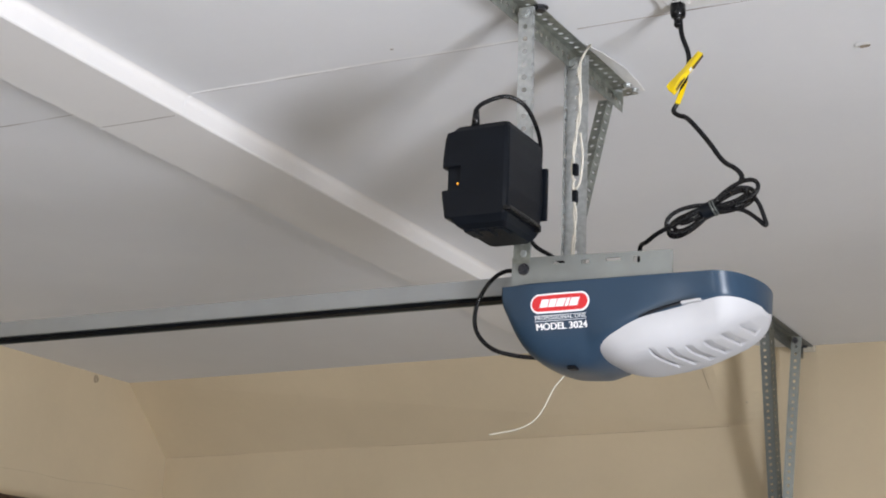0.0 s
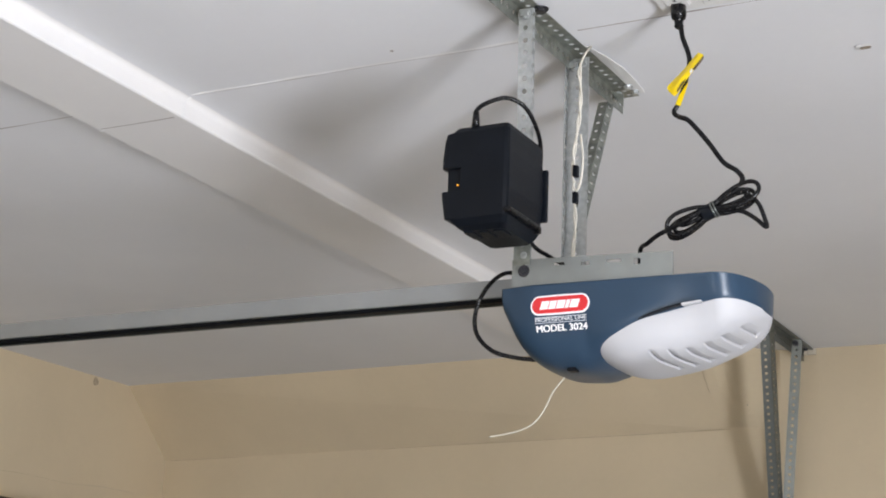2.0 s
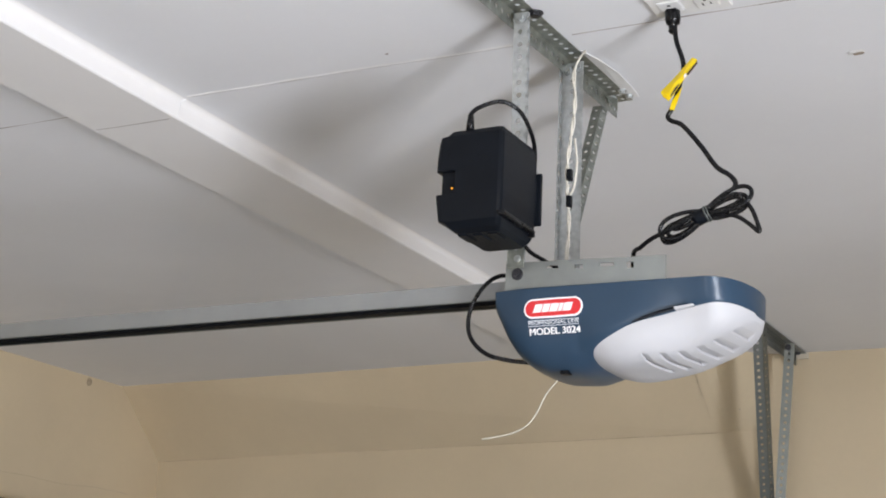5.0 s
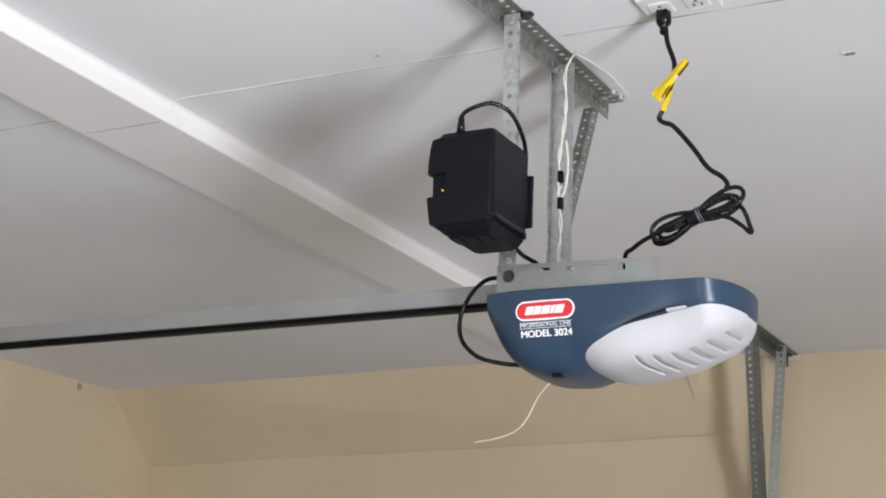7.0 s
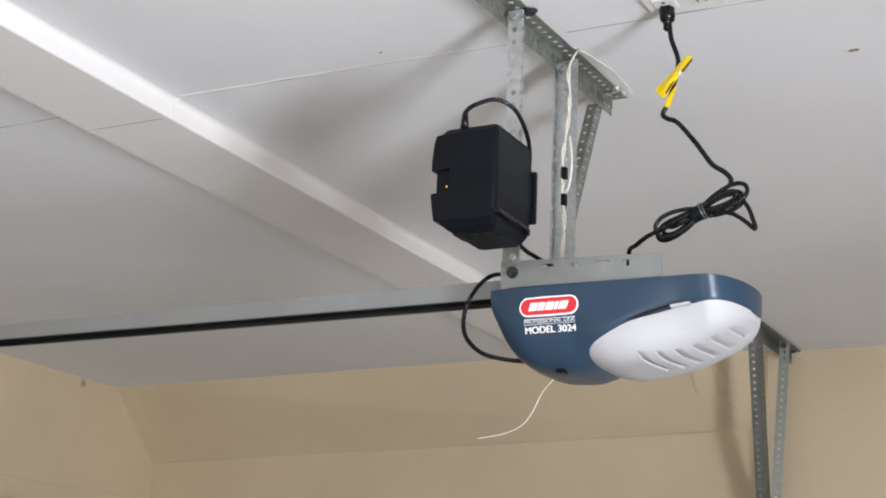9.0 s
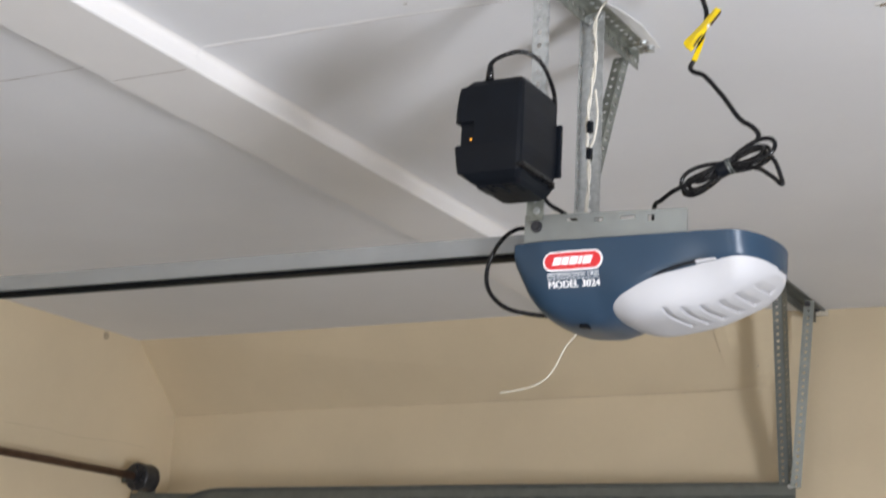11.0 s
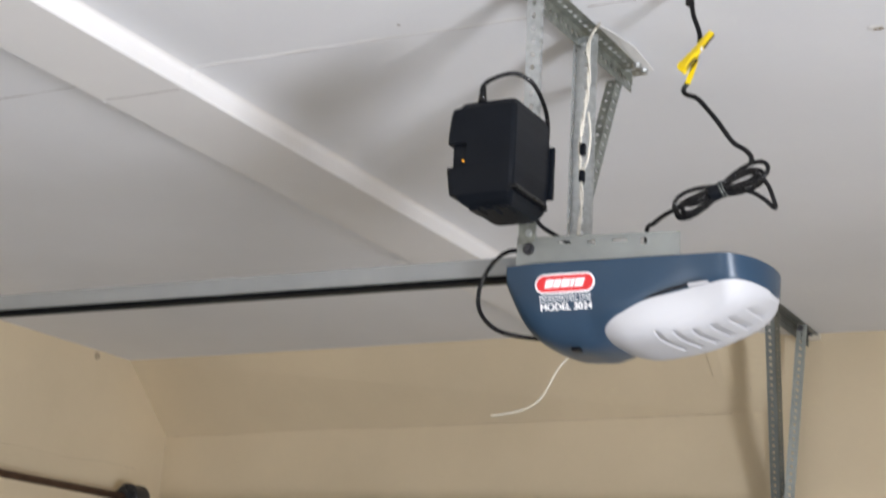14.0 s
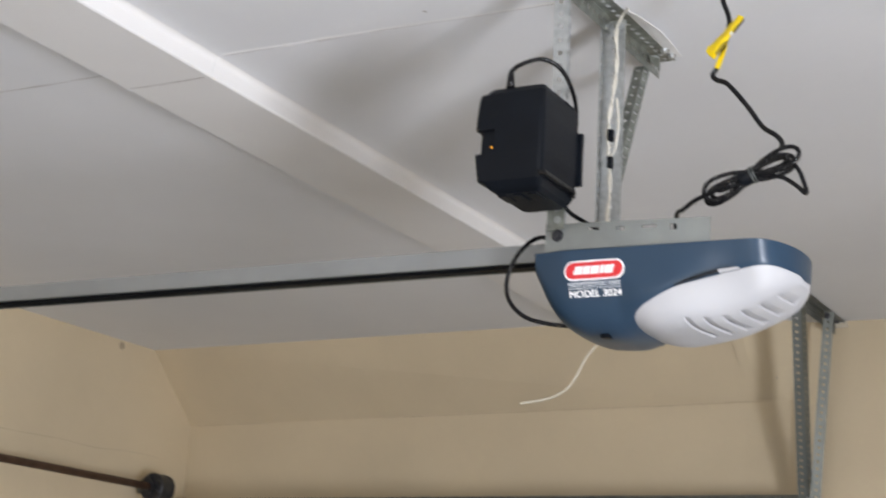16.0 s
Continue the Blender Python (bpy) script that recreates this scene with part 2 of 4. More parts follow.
def tube(bm, line, radius, sides=10, closed=False):
    """A round bar along a line."""
    n, rings, up = len(line), [], None
    for i, p in enumerate(line):
        a = line[(i - 1) % n] if closed or i else p
        b = line[(i + 1) % n] if closed or i < n - 1 else p
        d = (b - a).normalized()
        if up is None:
            up = d.orthogonal().normalized()
        up = (up - d * up.dot(d)).normalized()
        side = d.cross(up)
        r = radius(i / max(n - 1, 1)) if callable(radius) else radius
        rings.append([bm.verts.new(p + (up * math.cos(k * math.tau / sides) + side * math.sin(k * math.tau / sides)) * r) for k in range(sides)])
    for i in range(n if closed else n - 1):
        a, b = rings[i], rings[(i + 1) % n]
        for k in range(sides):
            bm.faces.new((a[k], a[(k + 1) % sides], b[(k + 1) % sides], b[k]))
    if not closed:
        bm.faces.new(rings[0][::-1])
        bm.faces.new(rings[-1])


def perforated(bm, length, width, pitch, hole, thick, m, rows=1):
    """A steel strip along +x, from 0 to length, its width along +y, with round holes at a pitch; thick along +z."""
    count = max(1, int(length / pitch))
    pitch = length / count
    first = len(bm.verts)
    keep, faces = {}, []

    def vert(x, y):
        key = (round(x, 6), round(y, 6))
        if key not in keep:
            keep[key] = bm.verts.new((x, y, 0))
        return keep[key]

    for i in range(count):
        for j in range(rows):
            x0, x1, y0, y1 = i * pitch, (i + 1) * pitch, j * width / rows, (j + 1) * width / rows
            cx, cy = (x0 + x1) / 2, (y0 + y1) / 2
            outer = [(x1, cy), (x1, y1), (cx, y1), (x0, y1), (x0, cy), (x0, y0), (cx, y0), (x1, y0)]
            inner = [(cx + hole * math.cos(k * math.pi / 4), cy + hole * math.sin(k * math.pi / 4)) for k in range(8)]
            o, q = [vert(*p) for p in outer], [vert(*p) for p in inner]
            for k in range(8):
                faces.append(bm.faces.new((o[k], o[(k + 1) % 8], q[(k + 1) % 8], q[k])))
    top = bmesh.ops.extrude_face_region(bm, geom=faces)
    moved = [g for g in top["geom"] if isinstance(g, bmesh.types.BMVert)]
    bmesh.ops.translate(bm, vec=(0, 0, thick), verts=moved)
    bm.verts.ensure_lookup_table()
    bmesh.ops.transform(bm, matrix=m, verts=bm.verts[first:])
    bmesh.ops.recalc_face_normals(bm, faces=bm.faces)


def frame_matrix(origin, along, across):
    """The matrix whose x runs along, y across and z along their normal."""
    x = Vector(along).normalized()
    y = (Vector(across) - x * x.dot(Vector(across))).normalized()
    z = x.cross(y)
    return Matrix.Translation(origin) @ Matrix((x, y, z)).transposed().to_4x4()


def slotted_angle(bm, a, b, side1, side2, w1, w2, pitch=0.019, hole=0.0042, thick=0.002):
    """A perforated steel angle from a to b, its two legs reaching out along side1 and side2."""
    a, b = Vector(a), Vector(b)
    perforated(bm, (b - a).length, w1, pitch, hole, thick, frame_matrix(a, b - a, side1))
    perforated(bm, (b - a).length, w2, pitch, hole, thick, frame_matrix(a, b - a, side2))


def bolt(bm, at, axis, radius=0.006, height=0.005):
    """A hexagonal bolt head on its washer."""
    axis = Vector(axis).normalized()
    q = axis.to_track_quat("Z", "Y").to_matrix().to_4x4()
    for r, h0, h1, n in ((radius * 1.45, 0, 0.0015, 16), (radius, 0.0015, height, 6)):
        bmesh.ops.create_cone(bm, cap_ends=True, segments=n, radius1=r, radius2=r * 0.95, depth=h1 - h0,
                              matrix=Matrix.Translation(at) @ q @ Matrix.Translation((0, 0, (h0 + h1) / 2)))


def structure(name, bm, mat, label, category, smooth=False):
    return tagged(mesh_object(name, bm, mat, smooth), label, category, kind="structure")


# ---------------------------------------------------------------- the shell of the garage
bm = bmesh.new()
box(bm, DOOR_X - 0.2, EAST_X + 0.2, SOUTH_Y - 0.2, FAR_Y + 0.2, FLOOR - 0.15, FLOOR)
structure("floor", bm, CONCRETE, "grey concrete garage floor", "floor")

bm = bmesh.new()
box(bm, DOOR_X - 0.2, EAST_X + 0.2, SOUTH_Y - 0.2, FAR_Y + 0.2, CEIL, CEIL + 0.12)
structure("ceiling", bm, CEIL_PAINT, "white painted plasterboard ceiling with visible seams", "ceiling")

# boxed beam across the ceiling, with softly taped edges
bm = bmesh.new()
cove = [(-1.6105 + 0.012 * math.cos(a), 0, CEIL - 0.012 + 0.012 * math.sin(a)) for a in [math.pi / 2 + k * math.pi / 24 for k in range(12)]]
ring = [(-1.6105, 0, CEIL + 0.002)] + cove + [(-1.6232, 0, 2.5462), (-1.6242, 0, 2.5445), (-1.6262, 0, 2.5432),
        (-1.806, 0, 2.543), (-1.8085, 0, 2.5455), (-1.8085, 0, CEIL - 0.008), (-1.812, 0, CEIL + 0.002)]
count = 120
rows = []
for k in range(count + 1):
    y = SOUTH_Y + (4.30 - SOUTH_Y) * k / count
    rows.append([bm.verts.new((x + 0.0012 * noise.noise((y * 2.3, z * 9, 3.1)), y,
                               z + (0.0010 * noise.noise((y * 1.9, x * 4, 7.7)) if z < CEIL - 0.02 else 0))) for x, _, z in ring])
for a, b in zip(rows, rows[1:]):
    for k in range(len(ring)):
        bm.faces.new((a[k], a[(k + 1) % len(ring)], b[(k + 1) % len(ring)], b[k]))
bm.faces.new(rows[0])
bm.faces.new(rows[-1][::-1])
bmesh.ops.recalc_face_normals(bm, faces=bm.faces)
structure("ceiling_beam", bm, BEAM_WARM_LIT, "shallow white boxed beam below the ceiling", "beam")

# taped seams that show as faint ridges, and a crack by the hanger
def seam(name, x0, x1, y, z, mat, label, width=0.004, height=0.0012):
    bm = bmesh.new()
    n = 120
    rows = []
    for i in range(n + 1):
        x = x0 + (x1 - x0) * i / n
        yy = y + 0.005 * noise.noise((x * 4.5, 1.7, 0))
        w = width * max(0.3, 0.8 + 1.1 * noise.noise((x * 14, 5.1, 0)))
        rise = height * max(0.15, 0.7 + 0.9 * noise.noise((x * 8, 9.3, 0)))
        rows.append([bm.verts.new((x, yy - w, z)), bm.verts.new((x, yy, z - rise)), bm.verts.new((x, yy + w, z))])
    for a, b in zip(rows, rows[1:]):
        for k in range(2):
            bm.faces.new((a[k], b[k], b[k + 1], a[k + 1]))
    return structure(name, bm, mat, label, "seam")


seam("ceiling_seam_1", -1.602, -0.925, 2.031, CEIL, PUTTY, "raised white taped seam in the ceiling", 0.0028, 0.0012)
seam("ceiling_seam_5", -1.60, -0.93, 2.0365, CEIL, CRACK, "faint crack along a ceiling seam", 0.0007, 0.0004)
seam("ceiling_seam_2", -0.87, -0.52, 2.030, CEIL, CRACK, "thin brownish crack along a ceiling seam", 0.0015, 0.0007)
seam("ceiling_seam_3", -2.6, -1.81, 2.038, CEIL, CRACK, "thin crack along a ceiling seam", 0.0013, 0.0006)
seam("ceiling_seam_4", -1.80, -1.635, 2.031, 2.5425, CRACK, "hairline crack across the boxed beam", 0.0012, 0.0007)

bm = bmesh.new()
tube(bm, [Vector((-1.6245, 2.036, 2.545)), Vector((-1.6232, 2.037, 2.560)), Vector((-1.6215, 2.038, 2.5755)), Vector((-1.612, 2.04, 2.5795))], 0.0014, 6)
structure("trim_beam_seam", bm, PUTTY, "lump of filler where the seam crosses the beam", "seam", True)

# wall with the garage door
DOOR_Y0, DOOR_Y1, DOOR_TOP = -0.75, 4.31, 1.864
bm = bmesh.new()
box(bm, DOOR_X - 0.16, DOOR_X, DOOR_Y0, DOOR_Y1, DOOR_TOP, CEIL)
box(bm, DOOR_X - 0.16, DOOR_X, DOOR_Y1, FAR_Y + 0.16, FLOOR, CEIL)
box(bm, DOOR_X - 0.16, DOOR_X, SOUTH_Y, DOOR_Y0, FLOOR, CEIL)
structure("wall_west", bm, BEIGE, "beige painted wall above the garage door", "wall")

# far wall: two parts that meet in a soft bend, and the sloped piece under the ceiling
bm = bmesh.new()
solid(bm, [(DOOR_X, FAR_Y, FLOOR), (-1.50, 4.369, FLOOR), (-1.50, FAR_Y + 0.16, FLOOR), (DOOR_X, FAR_Y + 0.16, FLOOR)], (0, 0, CEIL - FLOOR))
box(bm, STEP_X, EAST_X, NEAR_Y, FAR_Y + 0.16, FLOOR, CEIL)
# soft bend between the two parts of the wall
splay = [(-1.50, 4.369), (-1.40, 4.3625), (-1.33, 4.3545), (-1.26, 4.346), (-1.19, 4.338), (-1.14, 4.333), (STEP_X, NEAR_Y), (STEP_X, FAR_Y + 0.16), (-1.50, FAR_Y + 0.16)]
solid(bm, [(x, y, FLOOR) for x, y in splay], (0, 0, CEIL - FLOOR))
structure("wall_north", bm, BEIGE, "beige painted side wall with a soft bend", "wall")

bm = bmesh.new()
v = [bm.verts.new(p) for p in ((DOOR_X, 4.265, CEIL), (DOOR_X, FAR_Y, 2.347), (DOOR_X, FAR_Y, CEIL),
                               (-1.405, 4.175, CEIL), (-1.3820, 4.362, 2.3600), (-1.405, 4.425, CEIL))]
for f in ((0, 1, 4, 3), (0, 2, 1), (3, 4, 5), (1, 2, 5, 4), (0, 3, 5, 2)):
    bm.faces.new([v[i] for i in f])
bmesh.ops.recalc_face_normals(bm, faces=bm.faces)
# twisted strip that runs from the end of the sloped panel into the forward wall
rows = []
for k in range(13):
    t = k / 12
    z = 2.3600 + (CEIL - 2.3600) * t
    xl, yl = -1.3820 + (-1.405 - -1.3820) * t, 4.3605 - 0.186 * t
    row = []
    for j in range(9):
        u = j / 8
        bend = u * u * (3 - 2 * u)
        row.append(bm.verts.new((xl + (-1.17 - xl) * u, yl + (4.3335 - yl) * bend, z)))
    rows.append(row)
for a, b in zip(rows, rows[1:]):
    for j in range(8):
        bm.faces.new((a[j], a[j + 1], b[j + 1], b[j]))
structure("wall_slope", bm, BEIGE, "beige sloped panel between side wall and ceiling", "wall")

# unseen wall; its opening is added for the fill lamp
bm = bmesh.new()
box(bm, DOOR_X - 0.16, -1.6, SOUTH_Y - 0.16, SOUTH_Y, FLOOR, CEIL)
box(bm, -0.2, EAST_X + 0.16, SOUTH_Y - 0.16, SOUTH_Y, FLOOR, CEIL)
box(bm, -1.6, -0.2, SOUTH_Y - 0.16, SOUTH_Y, FLOOR, 0.75)
box(bm, -1.6, -0.2, SOUTH_Y - 0.16, SOUTH_Y, 1.75, CEIL)
structure("wall_south", bm, BEIGE, "plain beige painted garage wall with an added fill-lamp opening", "wall")

# east wall with a tall opening that lets the daylight in
E_Y0, E_Y1, E_TOP, E_SILL = -0.60, 0.28, 1.62, 0.22
bm = bmesh.new()
box(bm, EAST_X, EAST_X + 0.16, SOUTH_Y, E_Y0, FLOOR, CEIL)
box(bm, EAST_X, EAST_X + 0.16, E_Y1, NEAR_Y, FLOOR, CEIL)
box(bm, EAST_X, EAST_X + 0.16, E_Y0, E_Y1, E_TOP, CEIL)
box(bm, EAST_X, EAST_X + 0.16, E_Y0, E_Y1, FLOOR, E_SILL)
structure("wall_east", bm, BEIGE, "plain beige wall with a tall opening", "wall")

bm = bmesh.new()
box(bm, -60, 60, -60, 60, FLOOR - 0.6, FLOOR - 0.2)
structure("ground", bm, GRAVEL, "pale driveway ground outside the garage", "ground")

# ---------------------------------------------------------------- garage door, track and shaft
door = thing("garage_door", (DOOR_X - 0.03, 1.76, FLOOR), "closed grey-green sectional garage door in its opening", "garage door")
height = (DOOR_TOP - FLOOR - 0.012) / 4
for i in range(4):
    bm = bmesh.new()
    z0 = FLOOR + i * height
    box(bm, DOOR_X - 0.075, DOOR_X - 0.03, DOOR_Y0 + 0.005, DOOR_Y1 - 0.005, z0 + 0.002, z0 + height - 0.002, 0.004)
    box(bm, DOOR_X - 0.03, DOOR_X - 0.012, DOOR_Y0 + 0.02, DOOR_Y1 - 0.02, z0 + height - 0.05, z0 + height - 0.006, 0.003)
    box(bm, DOOR_X - 0.03, DOOR_X - 0.012, DOOR_Y0 + 0.02, DOOR_Y1 - 0.02, z0 + 0.006, z0 + 0.05, 0.003)
    p = part("panel", bm, DOOR_PAINT, door)
    under(door, p)

bm = bmesh.new()
box(bm, DOOR_X, DOOR_X + 0.022, DOOR_Y0 - 0.03, DOOR_Y1 - 0.012, DOOR_TOP - 0.004, DOOR_TOP + 0.018, 0.004)
box(bm, DOOR_X, DOOR_X + 0.012, DOOR_Y0 - 0.03, DOOR_Y1 - 0.012, DOOR_TOP - 0.02, DOOR_TOP - 0.004, 0.002)
box(bm, DOOR_X - 0.03, DOOR_X + 0.010, DOOR_Y1 - 0.045, DOOR_Y1 - 0.012, FLOOR, DOOR_TOP - 0.021, 0.003)
structure("trim_door_head", bm, TRIM_GREY, "grey weather seal strip above the garage door", "trim")

TRACK_Y, TRACK_Z = 4.25, 2.052
track = thing("door_track", (-2.2, TRACK_Y, TRACK_Z), "galvanised horizontal garage door track with a curved end", "door track")
line = [Vector((-1.168, TRACK_Y, TRACK_Z)), Vector((-2.0, TRACK_Y, TRACK_Z - 0.007)), Vector((-3.09, TRACK_Y, TRACK_Z - 0.020))]
R = 0.31
for k in range(1, 13):
    a = k / 12 * math.pi / 2
    line.append(Vector((-3.09 - R * math.sin(a) , TRACK_Y, TRACK_Z - 0.020 - R * (1 - math.cos(a)))))
line.append(Vector((line[-1].x - 0.01, TRACK_Y, FLOOR + 0.02)))
profile = [(-0.020, 0.024), (-0.025, 0.020), (-0.027, 0.010), (-0.024, 0.002), (-0.014, 0.0), (0.008, 0.0), (0.020, 0.004), (0.028, 0.012), (0.028, 0.021), (0.020, 0.026)]
bm = bmesh.new()
rings = []
for i, p in enumerate(line):
    d = (line[min(i + 1, len(line) - 1)] - line[max(i - 1, 0)]).normalized()
    n = d.cross(Vector((0, 1, 0))).normalized()
    if n.z < 0 and i < 3:
        n = -n
    if i >= 3 and n.dot(last) < 0:
        n = -n
    last = n
    rings.append([bm.verts.new(p + n * -u + Vector((0, -w, 0))) for u, w in profile])
for a, b in zip(rings, rings[1:]):
    for k in range(len(profile) - 1):
        bm.faces.new((a[k], a[k + 1], b[k + 1], b[k]))
faces = bm.faces[:]
bmesh.ops.recalc_face_normals(bm, faces=faces)
bmesh.ops.solidify(bm, geom=faces, thickness=0.002)
under(track, part("rail", bm, GALV_DULL, track))
bm = bmesh.new()
box(bm, DOOR_X + 0.03, -3.16, TRACK_Y + 0.014, TRACK_Y + 0.018, TRACK_Z - 0.037, TRACK_Z - 0.010, 0.001)
box(bm, DOOR_X + 0.03, -3.16, TRACK_Y + 0.018, TRACK_Y + 0.05, TRACK_Z - 0.014, TRACK_Z - 0.010, 0.001)
under(track, part("flag_bracket", bm, GALV_DULL, track, "grey steel bracket against the wall"))
bm = bmesh.new()
bolt(bm, (-1.178, TRACK_Y - 0.013, TRACK_Z + 0.018), (0, -1, 0), 0.007, 0.006)
under(track, part("bolt", bm, GALV, track, "bright bolt at the end"))

shaft = thing("torsion_shaft", (DOOR_X + 0.12, 3.0, 2.09), "rusty brown torsion shaft with a dark cable drum", "torsion shaft")
bm = bmesh.new()
tube(bm, [Vector((DOOR_X + 0.12, -0.6, 2.098)), Vector((DOOR_X + 0.12, 4.245, 2.088))], 0.0125, 14)
under(shaft, part("shaft", bm, RUST, shaft, "rusty brown steel tube", True))
bm = bmesh.new()
q = Matrix.Translation((DOOR_X + 0.12, 0, 2.088)) @ Matrix.Rotation(radians(90), 4, "X")
for y0, y1, r0, r1 in ((4.173, 4.178, 0.044, 0.048), (4.178, 4.190, 0.048, 0.0475), (4.190, 4.230, 0.0465, 0.0465), (4.230, 4.244, 0.048, 0.048), (4.158, 4.173, 0.024, 0.024)):
    bmesh.ops.create_cone(bm, cap_ends=True, segments=28, radius1=r1, radius2=r0, depth=y1 - y0, matrix=q @ Matrix.Translation((0, 0, -(y0 + y1) / 2)))
for k in range(6):
    box(bm, -0.004, 0.004, 0.018, 0.043, -4.178, -4.166, m=q @ Matrix.Rotation(k * math.pi / 3, 4, "Z"))
under(shaft, part("cable_drum", bm, DARK_IRON, shaft, "dark cast cable drum"))
bm = bmesh.new()
box(bm, DOOR_X + 0.075, DOOR_X + 0.15, 4.246, 4.250, 2.030, 2.118, 0.001)
box(bm, DOOR_X + 0.001, DOOR_X + 0.08, 4.246, 4.250, 2.075, 2.118, 0.001)
bmesh.ops.create_cone(bm, cap_ends=True, segments=20, radius1=0.02, radius2=0.02, depth=0.03, matrix=q @ Matrix.Translation((0, 0, -4.255)))
under(shaft, part("bearing_plate", bm, GALV_DULL, shaft, "grey steel end bearing plate"))

lift = thing("lift_cable", (DOOR_X + 0.085, 4.20, 2.05), "thin grey lifting cable running down from the cable drum", "cable")
bm = bmesh.new()
tube(bm, [Vector((DOOR_X + 0.088, 4.200, 2.060)), Vector((DOOR_X + 0.090, 4.203, 1.86)), Vector((DOOR_X + 0.085, 4.205, FLOOR + 0.1))], 0.0016, 8)
under(lift, part("strand", bm, GALV_DULL, lift, "", True))
roller = thing("door_roller", (DOOR_X + 0.03, 4.24, 1.83), "dark steel roller bracket at the top corner of the door", "roller")
bm = bmesh.new()
box(bm, DOOR_X + 0.011, DOOR_X + 0.016, 4.225, 4.285, 1.775, 1.842, 0.001)
box(bm, DOOR_X + 0.016, DOOR_X + 0.055, 4.225, 4.231, 1.79, 1.835, 0.001)
under(roller, part("bracket", bm, DARK_IRON, roller))
bm = bmesh.new()
tube(bm, [Vector((DOOR_X + 0.04, 4.215, 1.852)), Vector((DOOR_X + 0.04, 4.30, 1.852))], 0.0055, 10)
under(roller, part("stem", bm, DARK_IRON, roller, "", True))
bm = bmesh.new()
bmesh.ops.create_cone(bm, cap_ends=True, segments=20, radius1=0.021, radius2=0.021, depth=0.012, matrix=Matrix.Translation((DOOR_X + 0.04, 4.245, 1.852)) @ Matrix.Rotation(radians(90), 4, "X"))
under(roller, part("wheel", bm, DARK_IRON, roller, "small dark wheel"))

# V-shaped hanger at the end of the track
hanger = thing("track_hanger", (-1.12, 4.12, CEIL), "perforated steel V-shaped hanger holding the door track from the ceiling", "hanger")
bm = bmesh.new()
slotted_angle(bm, (-1.135, 3.80, CEIL - 0.0045), (-1.130, 4.326, CEIL - 0.0045), (1, 0, 0), (0, 0, -1), 0.030, 0.034)
under(hanger, part("ceiling_angle", bm, GALV_DULL, hanger))
foot = Vector((-1.178, 4.232, TRACK_Z + 0.02))
bm = bmesh.new()
slotted_angle(bm, (-1.124, 3.945, CEIL - 0.008), foot + Vector((-0.006, -0.004, 0.0)), (-1, -0.3, 0), (0.15, 1, 0), 0.024, 0.028)
under(hanger, part("leg", bm, GALV_DULL, hanger))
bm = bmesh.new()
slotted_angle(bm, (-1.120, 4.165, CEIL - 0.008), foot + Vector((0.003, -0.010, -0.01)), (1, 0.25, 0), (-0.1, 1, 0), 0.028, 0.012)
under(hanger, part("leg", bm, GALV_DULL, hanger))
for at, ax in (((-1.108, 4.155, CEIL - 0.022), (0.3, -1, 0)), ((-1.118, 4.30, CEIL - 0.006), (0, 0, -1)), ((-1.15, 3.955, CEIL - 0.03), (0, -1, 0))):
    bm = bmesh.new()
    bolt(bm, at, ax, 0.006, 0.006)
    under(hanger, part("bolt", bm, DARK_IRON, hanger, "small dark bolt"))

# ---------------------------------------------------------------- opener rail
RAIL_Y = 2.02
rail = thing("opener_rail", (-2.2, RAIL_Y, 2.15), "long steel opener rail with a black channel", "rail")
bm = bmesh.new()
box(bm, DOOR_X + 0.05, -0.90, RAIL_Y - 0.012, RAIL_Y + 0.012, 2.1588, 2.187, 0.002)
under(rail, part("upper_rail", bm, RAIL_ZINC, rail, "pale galvanised steel web"))
bm = bmesh.new()
box(bm, DOOR_X + 0.05, -0.90, RAIL_Y - 0.0155, RAIL_Y + 0.0155, 2.1577, 2.1588, 0.0004)
under(rail, part("upper_lip", bm, GALV_DULL, rail))
bm = bmesh.new()
box(bm, DOOR_X + 0.05, -0.90, RAIL_Y - 0.0148, RAIL_Y + 0.006, 2.1512, 2.1577, 0.001)
under(rail, part("channel", bm, BLACK_BELT, rail, "black channel"))
bm = bmesh.new()
box(bm, DOOR_X + 0.05, -0.90, RAIL_Y + 0.0030, RAIL_Y + 0.0070, 2.1500, 2.1512, 0.0003)
under(rail, part("lower_lip", bm, GALV_DULL, rail, "thin grey lower lip"))
bm = bmesh.new()
box(bm, DOOR_X + 0.001, DOOR_X + 0.055, RAIL_Y - 0.025, RAIL_Y + 0.025, 2.13, 2.21, 0.003)
under(rail, part("header_bracket", bm, GALV, rail))

# ---------------------------------------------------------------- hanger of the opener
hang = thing("opener_hanger", (-0.9, 2.05, CEIL), "perforated galvanised angle and straps hanging the opener from the ceiling", "hanger")
bm = bmesh.new()
slotted_angle(bm, (-0.9224, 1.734, CEIL - 0.0006), (-0.9062, 2.315, CEIL - 0.0006), (1, 0, 0), (0, 0, -1), 0.0292, 0.030, hole=0.0044, thick=0.0009)
under(hang, part("ceiling_angle", bm, GALV_MID, hang))
bm = bmesh.new()
slotted_angle(bm, (-0.8880, 1.900, CEIL - 0.014), (-0.8985, 1.9355, 2.158), (-1, 0, 0), (0, 1, 0), 0.0215, 0.006)
under(hang, part("front_strap", bm, GALV, hang))
bm = bmesh.new()
slotted_angle(bm, (-0.9205, 2.112, CEIL - 0.010), (-0.9195, 2.112, 2.158), (1, 0, 0), (0, -1, 0), 0.036, 0.010)
under(hang, part("rear_strap", bm, GALV, hang))
